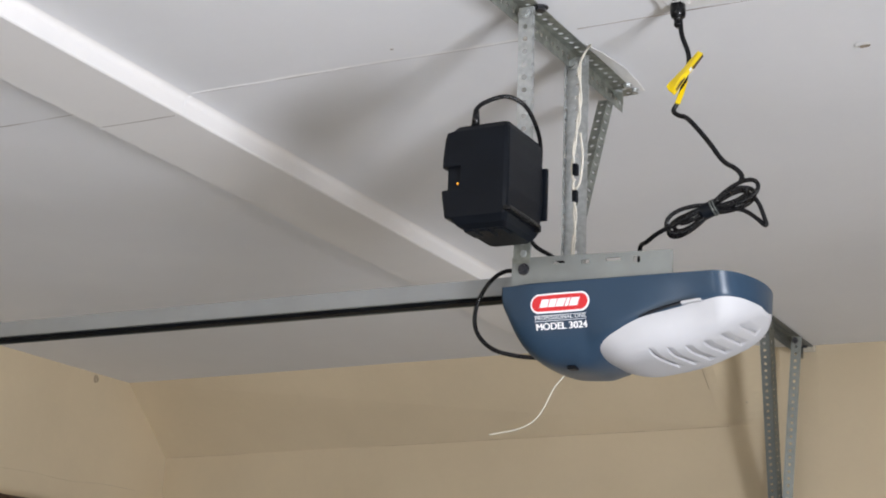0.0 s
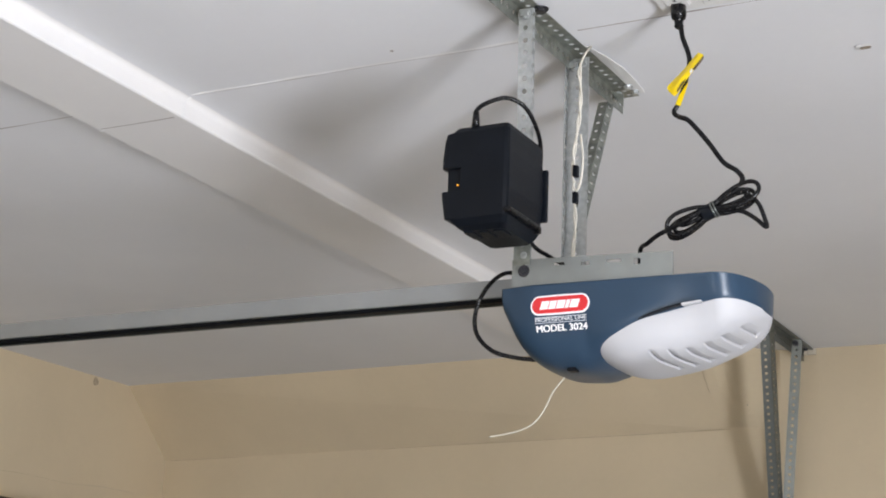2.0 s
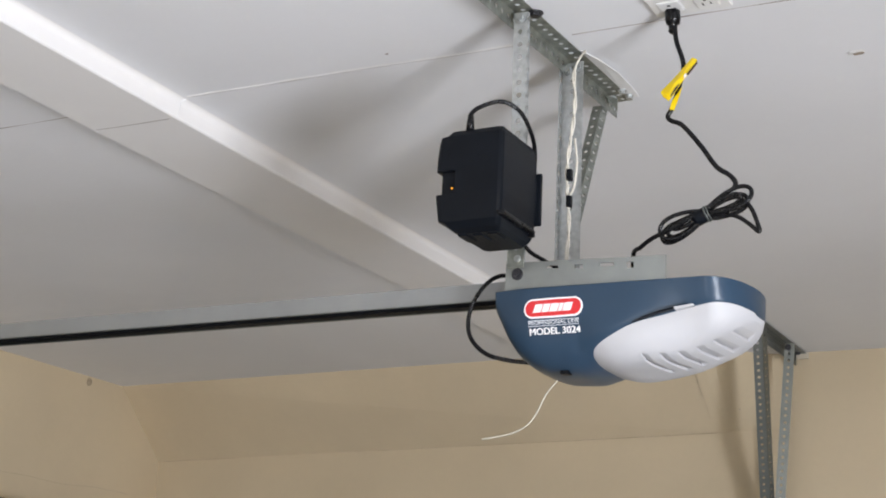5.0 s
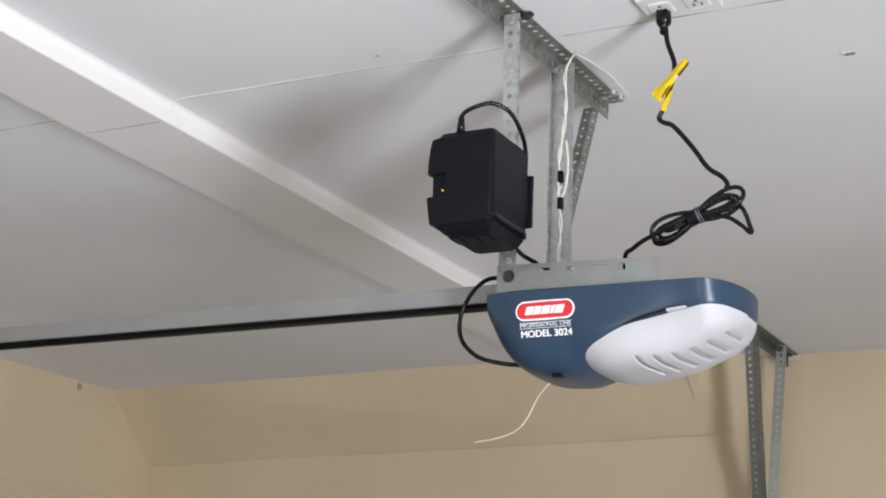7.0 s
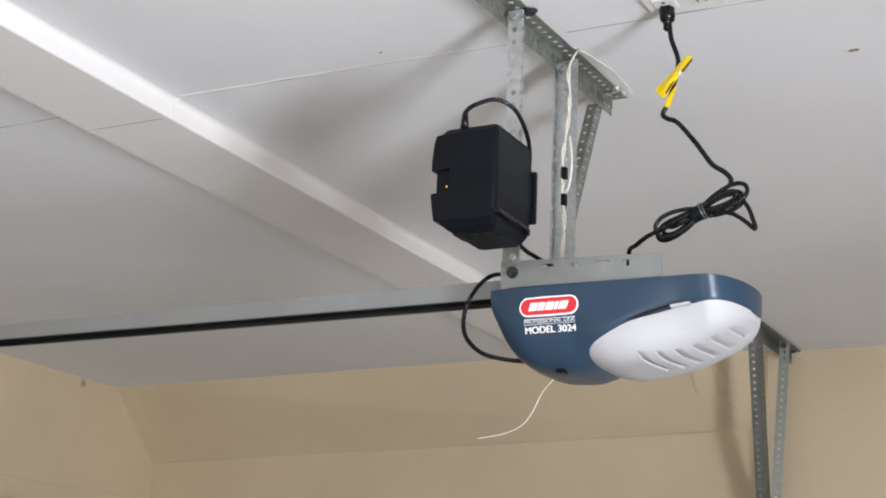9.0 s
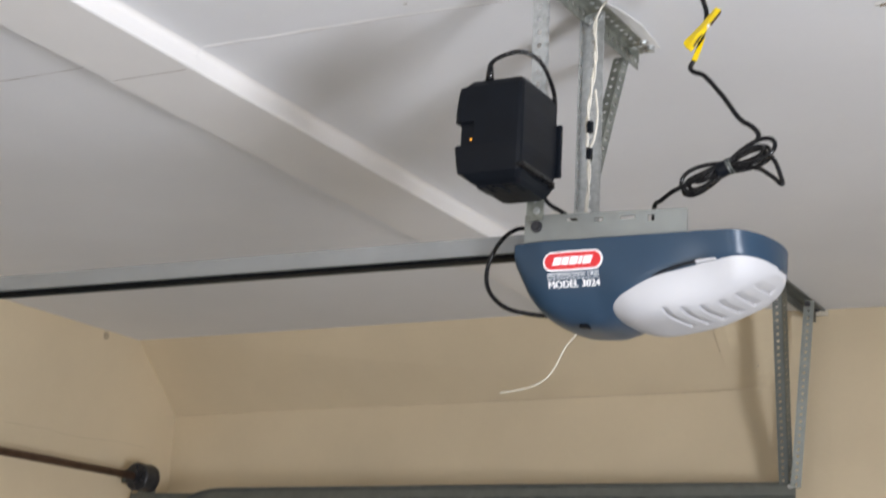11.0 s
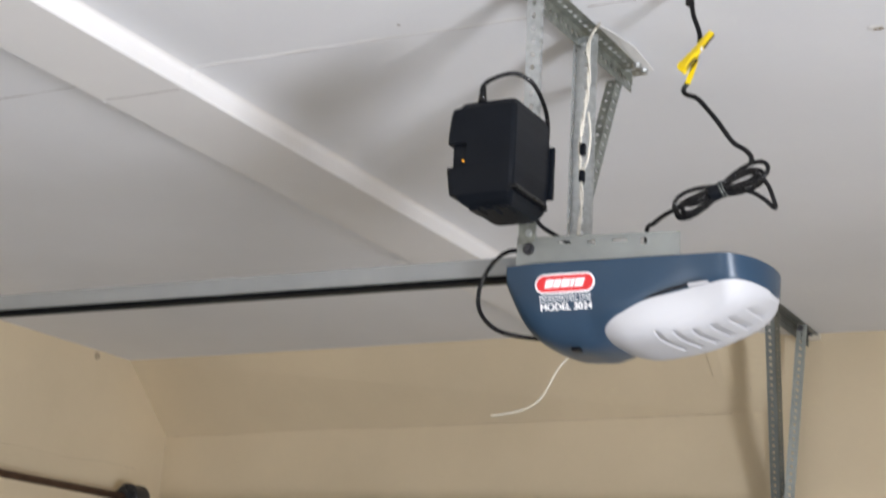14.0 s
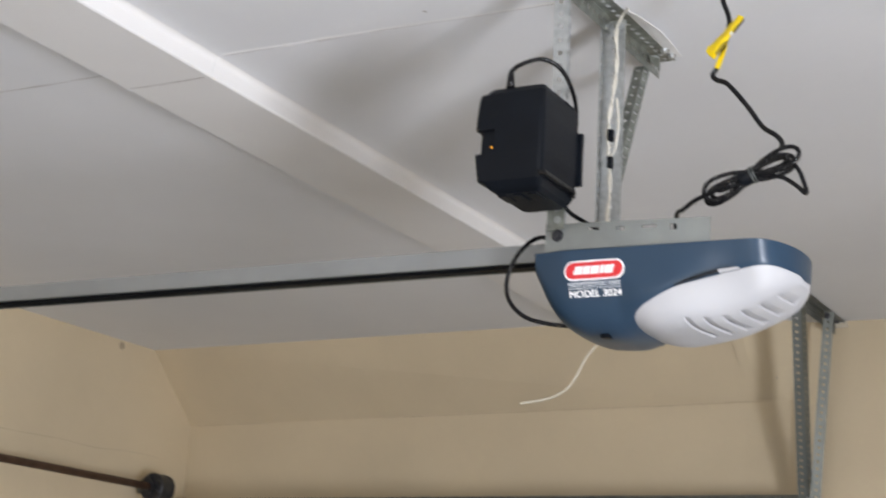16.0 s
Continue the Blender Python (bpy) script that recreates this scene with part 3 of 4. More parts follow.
bm = bmesh.new()
slotted_angle(bm, (-0.914, 2.262, CEIL - 0.026), (-0.909, 2.13, 2.29), (-1, 0, 0.1), (0.5, 1, 0.2), 0.015, 0.013, hole=0.0034)
under(hang, part("brace", bm, GALV_MID, hang))
bm = bmesh.new()
solid(bm, [(-0.9037, 2.25, 2.5686), (-0.8805, 2.25, 2.5572), (-0.8802, 2.25, 2.5351)], (0, 0.0016, 0))
under(hang, part("gusset", bm, GALV_MID, hang, "small bright triangular gusset"))
for at, ax, r, mat, words in (((-0.8975, 1.899, CEIL - 0.024), (0, -1, 0), 0.0055, GALV, "shiny hexagonal bolt"),
                              ((-0.892, 2.108, CEIL - 0.020), (0, -1, 0), 0.0060, GALV, "shiny hexagonal bolt"),
                              ((-0.909, 2.104, CEIL - 0.024), (0, -1, 0), 0.0060, GALV, "shiny hexagonal bolt"),
                              ((-0.8871, 1.928, CEIL - 0.004), (0, 0, -1), 0.0085, DARK_IRON, "black bolt head"),
                              ((-0.8770, 2.262, CEIL - 0.004), (0, 0, -1), 0.0055, GALV, "shiny hexagonal bolt"),
                              ((-0.8735, 2.286, CEIL - 0.004), (0, 0, -1), 0.0050, GALV, "shiny hexagonal bolt"),
                              ((-0.8940, 2.262, CEIL - 0.018), (0.4, -1, 0), 0.0055, GALV, "shiny hexagonal bolt")):
    bm = bmesh.new()
    bolt(bm, at, ax, r, 0.006)
    under(hang, part("bolt", bm, mat, hang, words))

bm = bmesh.new()
box(bm, -0.9190, -0.8930, 1.928, 1.9295, 2.1820, 2.2430, 0.0004)
box(bm, -0.9190, -0.9170, 1.9295, 1.934, 2.1820, 2.2430, 0.0004)
lower = part("lower_plate", bm, GALV_MID, hang, "dull grey plate below the battery box")
under(hang, lower)
for x, z in ((-0.9030, 2.1960), (-0.9050, 2.2140)):
    bm = bmesh.new()
    bolt(bm, (x, 1.928, z), (0, -1, 0), 0.0036, 0.002)
    part("rivet", bm, GALV, lower, "bright rivet")

shim = thing("plaster_shim", (-0.862, 2.19, CEIL), "thin white strip of card squeezed beside the ceiling angle", "card strip")
bm = bmesh.new()
ring = [(-0.880, 2.085, CEIL - 0.002), (-0.864, 2.12, CEIL - 0.006), (-0.853, 2.18, CEIL - 0.007), (-0.856, 2.25, CEIL - 0.005), (-0.862, 2.302, CEIL - 0.002), (-0.878, 2.30, CEIL - 0.002)]
solid(bm, ring, (0, 0, 0.0015))
under(shim, part("card", bm, PUTTY, shim))

# ---------------------------------------------------------------- the opener
OY = 2.022                # middle of the opener across the rail
opener = thing("garage_door_opener", (-0.74, OY, 2.15), "slate blue garage door opener with a white ribbed light cover", "door opener")


def smoothstep(a, b, x):
    t = min(1.0, max(0.0, (x - a) / (b - a)))
    return t * t * (3 - 2 * t)


def pathway(points, x):
    """A smooth line through a few (x, value) pairs that never overshoots them."""
    n = len(points)
    if x <= points[0][0]:
        return points[0][1]
    if x >= points[-1][0]:
        return points[-1][1]
    d = [(points[i + 1][1] - points[i][1]) / (points[i + 1][0] - points[i][0]) for i in range(n - 1)]
    m = [d[0]] + [0.0 if d[i - 1] * d[i] <= 0 else 2 * d[i - 1] * d[i] / (d[i - 1] + d[i]) for i in range(1, n - 1)] + [d[-1]]
    i = max(k for k in range(n - 1) if points[k][0] <= x)
    h = points[i + 1][0] - points[i][0]
    t = (x - points[i][0]) / h
    return ((2 * t ** 3 - 3 * t * t + 1) * points[i][1] + (t ** 3 - 2 * t * t + t) * h * m[i]
            + (3 * t * t - 2 * t ** 3) * points[i + 1][1] + (t ** 3 - t * t) * h * m[i + 1])


X0, XR, XE = -0.936, -0.625, -0.576      # square end, start of the round end, tip


HALF = 0.102


def top(x):
    return 2.149 - 0.010 * (x - X0)


def half_width(x, w=HALF):
    s = w if x <= XR else w * math.sqrt(max(0.0, 1 - ((x - XR) / (XE - XR)) ** 2.0))
    return s * (1 - 0.10 * smoothstep(-0.88, -0.945, x))


BODY_DEPTH = [(-0.936, 0.044), (-0.920, 0.080), (-0.905, 0.097), (-0.885, 0.109), (-0.86, 0.1155), (-0.825, 0.117), (-0.805, 0.111), (-0.79, 0.099),
              (-0.77, 0.087), (-0.72, 0.066), (-0.69, 0.058), (-0.64, 0.045), (-0.60, 0.038), (-0.50, 0.034)]
COVER_DEPTH = [(-0.808, 0.060), (-0.802, 0.092), (-0.790, 0.107), (-0.76, 0.1115), (-0.72, 0.1075), (-0.68, 0.101), (-0.64, 0.087), (-0.60, 0.065), (-0.577, 0.044)]


def shell(bm, xs, width, depth, power, sides, dent=None, cut=None, even=False):
    rings = []
    for x in xs:
        w, d, n, ring = max(width(x), 0.0015), depth(x), power(x), []
        for k in range(sides + 1):
            a = math.pi * k / sides
            c, s = math.cos(a), math.sin(a)
            if even:
                r = (abs(c) ** n + abs(s) ** n) ** (-1 / n)
                y, z = OY - w * r * c, top(x) - d * r * s
            else:
                y = OY - w * math.copysign(abs(c) ** (2 / n), c)
                z = top(x) - d * abs(s) ** (2 / n)
            p = Vector((x, y, z))
            if dent:
                p = dent(p, x, a, w)
            ring.append(bm.verts.new(p))
        rings.append(ring)
    for i, (a, b) in enumerate(zip(rings, rings[1:])):
        for k in range(sides):
            if cut is None or not cut((xs[i] + xs[i + 1]) / 2, math.pi * (k + 0.5) / sides):
                bm.faces.new((a[k], a[k + 1], b[k + 1], b[k]))
        bm.faces.new((a[0], b[0], b[-1], a[-1]))
    bm.faces.new(rings[0])
    bm.faces.new(rings[-1][::-1])
    bmesh.ops.remove_doubles(bm, verts=bm.verts, dist=0.0001)
    bmesh.ops.recalc_face_normals(bm, faces=bm.faces)


xs = [X0, X0 + 0.002] + [X0 + 0.008 + i * 0.006 for i in range(50)]
xs = [x for x in xs if x < XR] + [XR + (XE - XR) * math.sin(i / 24 * math.pi / 2) for i in range(25)]


def draft(p, x, a, w):
    """The band leans slightly inwards towards its lower edge at the round end."""
    p.y = OY + (p.y - OY) * (1 - 0.24 * math.tanh((top(x) - p.z) / 0.08) * smoothstep(-0.74, -0.64, x))
    return p


def belly(p, x, a, w):
    """The underside of the housing reaches further under the cover than its flanks."""
    p = draft(p, x, a, w)
    p.x += 0.010 * math.sin(a) ** 8 * smoothstep(-0.84, -0.79, x) * (1 - smoothstep(-0.77, -0.70, x))
    return p


bm = bmesh.new()
shell(bm, xs, half_width, lambda x: pathway(BODY_DEPTH, x), lambda x: 3.3 + 6.0 * smoothstep(-0.81, -0.75, x), 144, belly, None, True)
under(opener, part("housing", bm, BLUE, opener, "slate blue moulded plastic housing", True))


def cover_width(x):
    return half_width(min(x, XE - 0.0005)) * 0.982


def louvre(i, x, a):
    """How far along the slanted louvre i (0 to 1) a place lies, and how far beside its deep edge."""
    a0, a1 = radians(47 + 1.8 * i), radians(min(100 + 2.5 * i, 108))
    t = (a - a0) / (a1 - a0)
    return t, x + 0.7195 - i * 0.0234 - (0.013 - 0.0018 * i) * t


def slots(x, a):
    """Six narrow openings along the deep edges of the louvres."""
    for i in range(6):
        t, u = louvre(i, x, a)
        if 0.06 < t < 0.90 and -0.0005 < u < 0.0010 + 0.0002 * i:
            return True
    return False


def pressed(p, x, a, w):
    """Each louvre is pressed in along one edge and ramps back out to the skin of the cover."""
    p = draft(p, x, a, w)
    for i in range(6):
        t, u = louvre(i, x, a)
        wide = 0.0085 + 0.0006 * i
        if 0.0 < t < 1.0 and -0.0016 < u < wide:
            deep = 0.0036 * smoothstep(0.0, 0.10, t) * (1 - smoothstep(0.90, 1.0, t)) * (1 - max(0.0, u) / wide) * smoothstep(-0.0016, 0.0, u)
            inward = Vector((0.0, OY - p.y, top(x) - p.z)).normalized()
            p = p + inward * deep
    return p


cx = [-0.808 + i * 0.0012 for i in range(68)] + [-0.7264 + i * 0.0004 for i in range(int((XE - 0.001 + 0.7264) / 0.0004))]
bm = bmesh.new()
shell(bm, cx, cover_width, lambda x: pathway(COVER_DEPTH, x), lambda x: 3.3 + 1.2 * smoothstep(-0.81, -0.75, x), 240, pressed, slots, True)
cover = part("light_cover", bm, WHITE_PLASTIC, opener, "white translucent light cover with slanted slots", True)
under(opener, cover)
# lining added behind the slots so that they show grey, not black
bm = bmesh.new()
shell(bm, cx[3:-8:4], lambda x: cover_width(x) * 0.985 - 0.001, lambda x: pathway(COVER_DEPTH, x) - 0.0052, lambda x: 3.3 + 1.2 * smoothstep(-0.81, -0.75, x), 80, draft, None, True)
part("slot_lining", bm, WHITE_PLASTIC, cover, "white plastic lining added to lighten the slots", True)

# maker's badge as a plain red lozenge with white strokes, and the lines of print under it
NEAR = OY - HALF


def flank(x, z, lift=0.0016):
    """The near face of the housing at a place, with a small lift."""
    u, n = max(0.0, (top(x) - z) / pathway(BODY_DEPTH, x)), 3.3 + 6.0 * smoothstep(-0.81, -0.75, x)
    return OY - HALF * (1 - min(0.98, u) ** n) ** (1 / n) - lift


def pill(bm, cx, cz, w, h, y, depth):
    ring = []
    r = h / 2
    for k in range(24):
        a = k / 24 * math.tau
        sx = math.copysign(w / 2 - r, math.cos(a)) if abs(math.cos(a)) > 1e-6 else 0
        ring.append((cx + sx + r * math.cos(a), y, cz + r * math.sin(a)))
    solid(bm, ring, (0, depth, 0))


badge_x, badge_z = -0.8415, 2.1175
bm = bmesh.new()
pill(bm, badge_x, badge_z, 0.089, 0.0285, NEAR - 0.0006, 0.002)
badge_rim = part("badge_rim", bm, WHITE, opener, "white rim of the badge")
under(opener, badge_rim)
bm = bmesh.new()
pill(bm, badge_x, badge_z, 0.084, 0.0235, NEAR - 0.0010, 0.002)
part("badge", bm, RED, badge_rim, "red lozenge badge with white strokes")
bm = bmesh.new()
for x, w in ((-0.0325, 0.0115), (-0.0195, 0.0100), (-0.0080, 0.0120), (0.0055, 0.0050), (0.0120, 0.0125)):
    h, x = 0.0058, x + badge_x + 0.004
    solid(bm, [(x - h * 0.3, NEAR - 0.0015, badge_z - h), (x + w - h * 0.3, NEAR - 0.0015, badge_z - h),
               (x + w + h * 0.3, NEAR - 0.0015, badge_z + h), (x + h * 0.3, NEAR - 0.0015, badge_z + h)], (0, 0.001, 0))
part("badge_strokes", bm, WHITE, badge_rim, "white slanted strokes")


def printed(text, x, z, width, height, mat, weight=0.0):
    cu = bpy.data.curves.new("print", "FONT")
    cu.body, cu.size, cu.extrude = text, 1.0, 0.0
    ob = bpy.data.objects.new("print", cu)
    scene.collection.objects.link(ob)
    bpy.context.view_layer.update()
    me = bpy.data.meshes.new_from_object(ob.evaluated_get(bpy.context.evaluated_depsgraph_get()))
    bpy.data.objects.remove(ob)
    me.name = "print"
    xs = [v.co.x for v in me.vertices]
    ys = [v.co.y for v in me.vertices]
    x_low, x_span, y_low, y_span = min(xs), max(xs) - min(xs), min(ys), max(ys) - min(ys)
    for v in me.vertices:
        px, pz = x + (v.co.x - x_low) / x_span * width, z + (v.co.y - y_low) / y_span * height
        v.co = Vector((px, flank(px, pz), pz))
    # heavy type: the same strokes once more, a hair to the side
    bm = bmesh.new()
    bm.from_mesh(me)
    for dx, dz, dy in ((weight, 0.0, 0.0001), (weight * 0.5, weight * 0.5, 0.0002)):
        twin = bmesh.ops.duplicate(bm, geom=bm.verts[:len(me.vertices)] + bm.edges[:len(me.edges)] + bm.faces[:len(me.polygons)])
        bmesh.ops.translate(bm, vec=(dx, dy, dz), verts=[g for g in twin["geom"] if isinstance(g, bmesh.types.BMVert)])
        bm.verts.ensure_lookup_table(), bm.edges.ensure_lookup_table(), bm.faces.ensure_lookup_table()
    bm.to_mesh(me)
    bm.free()
    me.materials.clear()
    me.materials.append(mat)
    o = new("lettering", me)
    o.parent = opener
    under(opener, o)
    return o


printed("PROFESSIONAL LINE", -0.879, 2.0945, 0.0765, 0.0052, PRINT_GREY, 0.0003)
printed("MODEL 3024", -0.878, 2.0805, 0.0765, 0.0092, WHITE, 0.0009)
bm = bmesh.new()
box(bm, -0.8795, -0.8025, flank(-0.84, 2.093), NEAR + 0.003, 2.0925, 2.0931)
box(bm, -0.8795, -0.8025, flank(-0.84, 2.1005), NEAR + 0.003, 2.1002, 2.1008)
under(opener, part("print_rule", bm, PRINT_GREY, opener))

bm = bmesh.new()
box(bm, -0.847, -0.834, OY - 0.060, OY - 0.045, 2.0315, 2.0375, 0.002)
under(opener, part("button_recess", bm, BLACK_PLASTIC, opener, "small dark button underneath"))


# seam above the light cover: a black strip for its shade, and a pale latch
bm = bmesh.new()
solid(bm, [(-0.7256, NEAR - 0.0004, 2.0890), (-0.7095, NEAR - 0.0004, 2.0960), (-0.6895, NEAR - 0.0004, 2.1016), (-0.665, NEAR - 0.0004, 2.1065),
           (-0.6645, NEAR - 0.0004, 2.1042), (-0.6890, NEAR - 0.0004, 2.0995), (-0.7085, NEAR - 0.0004, 2.0940)], (0, 0.008, 0))
part("cover_seam_shade", bm, BLACK_PLASTIC, cover, "black strip for the shade in the seam above the light cover")
bm = bmesh.new()
solid(bm, [(-0.665, NEAR - 0.0012, 2.1062), (-0.6383, NEAR - 0.0012, 2.1085), (-0.6375, NEAR - 0.0012, 2.1055), (-0.6642, NEAR - 0.0012, 2.1022)], (0, 0.008, 0))
part("latch", bm, WHITE_PLASTIC, cover, "small white latch")
# U bracket on top, with slots and bolts
def plate(bm, x0, x1, z0, z1, y, thick, cuts):
    """An upright plate with rectangular slots, built as the strips round them."""
    cuts = sorted(cuts)
    x = x0
    for a, b, c, d in cuts:
        box(bm, x, a, y, y + thick, z0, z1)
        box(bm, a, b, y, y + thick, z0, c)
        box(bm, a, b, y, y + thick, d, z1)
        x = b
    box(bm, x, x1, y, y + thick, z0, z1)
    bmesh.ops.remove_doubles(bm, verts=bm.verts, dist=0.0001)


bm = bmesh.new()
plate(bm, -0.922, -0.681, 2.150, 2.1905, 1.931, 0.0022, [(-0.858, -0.840, 2.1795, 2.1835), (-0.815, -0.803, 2.177, 2.183), (-0.778, -0.756, 2.1790, 2.1835), (-0.7375, -0.7275, 2.1745, 2.1835)])
plate(bm, -0.927, -0.681, 2.150, 2.1905, 2.110, 0.0022, [(-0.80, -0.78, 2.175, 2.180)])
box(bm, -0.927, -0.681, 1.9335, 2.110, 2.150, 2.1525)
for v in bm.verts:
    v.co.z += 0.001 - 0.034 * (v.co.x + 0.927) - 0.004 * (v.co.z < 2.16)
bracket = part("mounting_bracket", bm, GALV_PALE, opener, "pale zinc mounting bracket")
under(opener, bracket)
bm = bmesh.new()
bolt(bm, (-0.9035, 1.931, 2.1735), (0, -1, 0), 0.0062, 0.007)
part("bolt", bm, DARK_IRON, bracket, "dark bolt head")

# ---------------------------------------------------------------- battery box on the strap
bat = thing("battery_box", (-0.92, 1.865, 2.28), "black plastic battery backup box fixed to the hanging strap", "battery box")
BX0, BX1, BY0, BY1 = -0.968, -0.871, 1.800, 1.924
# height, inset all round, how far the flank stands out, how far the indicator pocket is cut in
levels = [(2.357, 0.022, 0, 0), (2.3545, 0.012, 0, 0), (2.3475, 0.007, 0, 0), (2.3455, 0.006, 0.0085, 0), (2.335, 0.004, 0.0085, 0), (2.312, 0.001, 0.0068, 0),
          (2.2938, 0.0, 0.006, 0), (2.2925, 0.0, 0.0, 1), (2.285, 0.0, 0.0, 1), (2.260, 0.0, 0.0, 1), (2.2585, 0.0, 0.006, 0), (2.250, 0.001, 0.0065, 0),
          (2.240, 0.003, 0.0075, 0), (2.2225, 0.006, 0.0085, 0), (2.2205, 0.0065, 0.001, 0), (2.2165, 0.010, 0, 0), (2.2115, 0.015, 0, 0), (2.2065, 0.025, 0, 0)]


def outline(z, inset, proud, pocket):
    x0, x1, y0, y1, c = BX0 + inset * 0.8, BX1 - inset * 0.6, BY0 + inset * 1.0, BY1 - inset * 0.3, 0.006
    deep, wide = 0.0055 * pocket, 0.019 * pocket
    return [(x0 + c + wide, y0, z), (x1 - c, y0, z), (x1 - c * 0.3, y0 + c * 0.3, z), (x1, y0 + c, z), (x1, y1 - c, z), (x1 - c, y1, z),
            (x0 + c, y1, z), (x0, y1 - c, z), (x0, y0 + 0.060, z), (x0 - proud, y0 + 0.056, z), (x0 - proud, y0 + c + deep, z),
            (x0 - proud + c * 0.3, y0 + c * 0.3 + deep, z), (x0 - proud + c + wide * 0.9, y0 + deep, z)]


bm = bmesh.new()
rings = [[bm.verts.new(p) for p in outline(*row)] for row in levels]
n = len(rings[0])
for a, b in zip(rings, rings[1:]):
    for k in range(n):
        bm.faces.new((a[k], a[(k + 1) % n], b[(k + 1) % n], b[k]))
bm.faces.new(rings[0])
bm.faces.new(rings[-1][::-1])
bmesh.ops.recalc_face_normals(bm, faces=bm.faces)
sharp = [e for e in bm.edges if len(e.link_faces) == 2 and e.calc_face_angle() > radians(28)]
bmesh.ops.bevel(bm, geom=sharp, offset=0.0012, segments=2, affect="EDGES", clamp_overlap=True)
case = part("case", bm, BLACK_PLASTIC, bat, "black textured plastic case")
under(bat, case)
# stepped underside with its hinge ribs
for x0, x1, y0, y1, z0 in ((-0.948, -0.934, 1.826, 1.86, 2.2040), (-0.926, -0.912, 1.828, 1.862, 2.2035), (-0.904, -0.890, 1.828, 1.862, 2.2040)):
    bm = bmesh.new()
    box(bm, x0, x1, y0, y1, z0, 2.2085, 0.0015)
    part("hinge_rib", bm, BLACK_PLASTIC, case)
bm = bmesh.new()
box(bm, BX1 - 0.006, BX1 + 0.005, BY0 + 0.002, BY1 - 0.022, 2.2225, 2.2285, 0.0015)
box(bm, BX1 - 0.006, BX1 + 0.004, BY1 - 0.022, BY1 - 0.016, 2.218, 2.2285, 0.0015)
part("lid_lip", bm, BLACK_RUBBER, case, "slightly shiny black lid lip")
bm = bmesh.new()
box(bm, -0.93, BX1 + 0.005, BY1 - 0.004, BY1 + 0.003, 2.240, 2.318, 0.002)
under(bat, part("back_plate", bm, BLACK_PLASTIC, bat, "black back plate against the strap"))
bm = bmesh.new()
bmesh.ops.create_uvsphere(bm, u_segments=10, v_segments=6, radius=0.0016, matrix=Matrix.Translation((-0.9495, BY0 + 0.0052, 2.2685)))
part("indicator", bm, LED, case, "small glowing amber indicator", True)
bm = bmesh.new()
bmesh.ops.create_cone(bm, cap_ends=True, segments=14, radius1=0.0062, radius2=0.0042, depth=0.022, matrix=Matrix.Translation((-0.930, 1.815, 2.366)))
part("cable_grommet", bm, BLACK_RUBBER, case, "", True)

# ---------------------------------------------------------------- cables
def cable(name, points, radius, mat, label, category="cable", steps=8):
    ob = thing(name, points[0], label, category)
    bm = bmesh.new()
    tube(bm, spline(points, steps), radius, 10)
    under(ob, part("lead", bm, mat, ob, "", True))
    return ob


cable("battery_cable", [(-0.930, 1.815, 2.366), (-0.931, 1.816, 2.378), (-0.922, 1.825, 2.392), (-0.898, 1.845, 2.405), (-0.880, 1.868, 2.397), (-0.874, 1.895, 2.375),
                        (-0.878, 1.922, 2.352), (-0.885, 1.935, 2.31), (-0.889, 1.936, 2.25), (-0.896, 1.925, 2.225), (-0.890, 1.940, 2.209), (-0.878, 1.970, 2.201), (-0.868, 2.0, 2.192), (-0.866, 2.01, 2.157)], 0.0032, BLACK_RUBBER,
      "black battery cable looping over the box")
cable("opener_lead", [(-0.935, 2.03, 2.195), (-0.962, 1.995, 2.192), (-0.985, 1.982, 2.170), (-1.002, 1.98, 2.135), (-1.000, 1.98, 2.100), (-0.975, 1.982, 2.073), (-0.94, 1.99, 2.062), (-0.900, 2.0, 2.058)],
      0.0033, BLACK_RUBBER, "thin black lead looping into the opener")
cable("pull_wire", [(-0.862, 2.03, 2.058), (-0.881, 2.03, 2.036), (-0.897, 2.03, 2.018), (-0.912, 2.03, 1.990), (-0.928, 2.03, 1.972), (-0.955, 2.03, 1.961), (-0.998, 2.03, 1.955)],
      0.0012, WIRE_CREAM, "thin cream antenna wire hanging below the opener", "wire")
wires = thing("bell_wire", (-0.89, 2.09, 2.4), "twisted off-white bell wires tied to the strap", "wire")
for s in (-1, 1):
    pts = [(-0.872, 2.090, 2.5785), (-0.880, 2.088, 2.568), (-0.887, 2.086, 2.552)]
    for k in range(12):
        z = 2.535 - k * 0.026
        base = -0.890 + 0.004 * math.sin(k * 0.8) - 0.0006 * k
        pts.append((base + s * 0.0020 * math.cos(k * 2.1), 2.086 + s * 0.002 * math.sin(k * 2.1), z))
    pts.append((-0.897, 2.088, 2.20))
    bm = bmesh.new()
    tube(bm, spline(pts, 6), 0.0018, 8)
    under(wires, part("strand", bm, WIRE_WHITE, wires, "", True))
bm = bmesh.new()
tube(bm, spline([(-0.885, 2.084, 2.43), (-0.880, 2.083, 2.39), (-0.884, 2.083, 2.35), (-0.893, 2.084, 2.338), (-0.897, 2.085, 2.345), (-0.893, 2.084, 2.356)], 6), 0.002, 8)
under(wires, part("loop", bm, WIRE_WHITE, wires, "", True))
for z in (2.371, 2.328):
    bm = bmesh.new()
    box(bm, -0.8955, -0.888, 2.079, 2.089, z - 0.009, z + 0.009, 0.0012)
    under(wires, part("cable_tie", bm, BLACK_PLASTIC, wires, "black tie"))

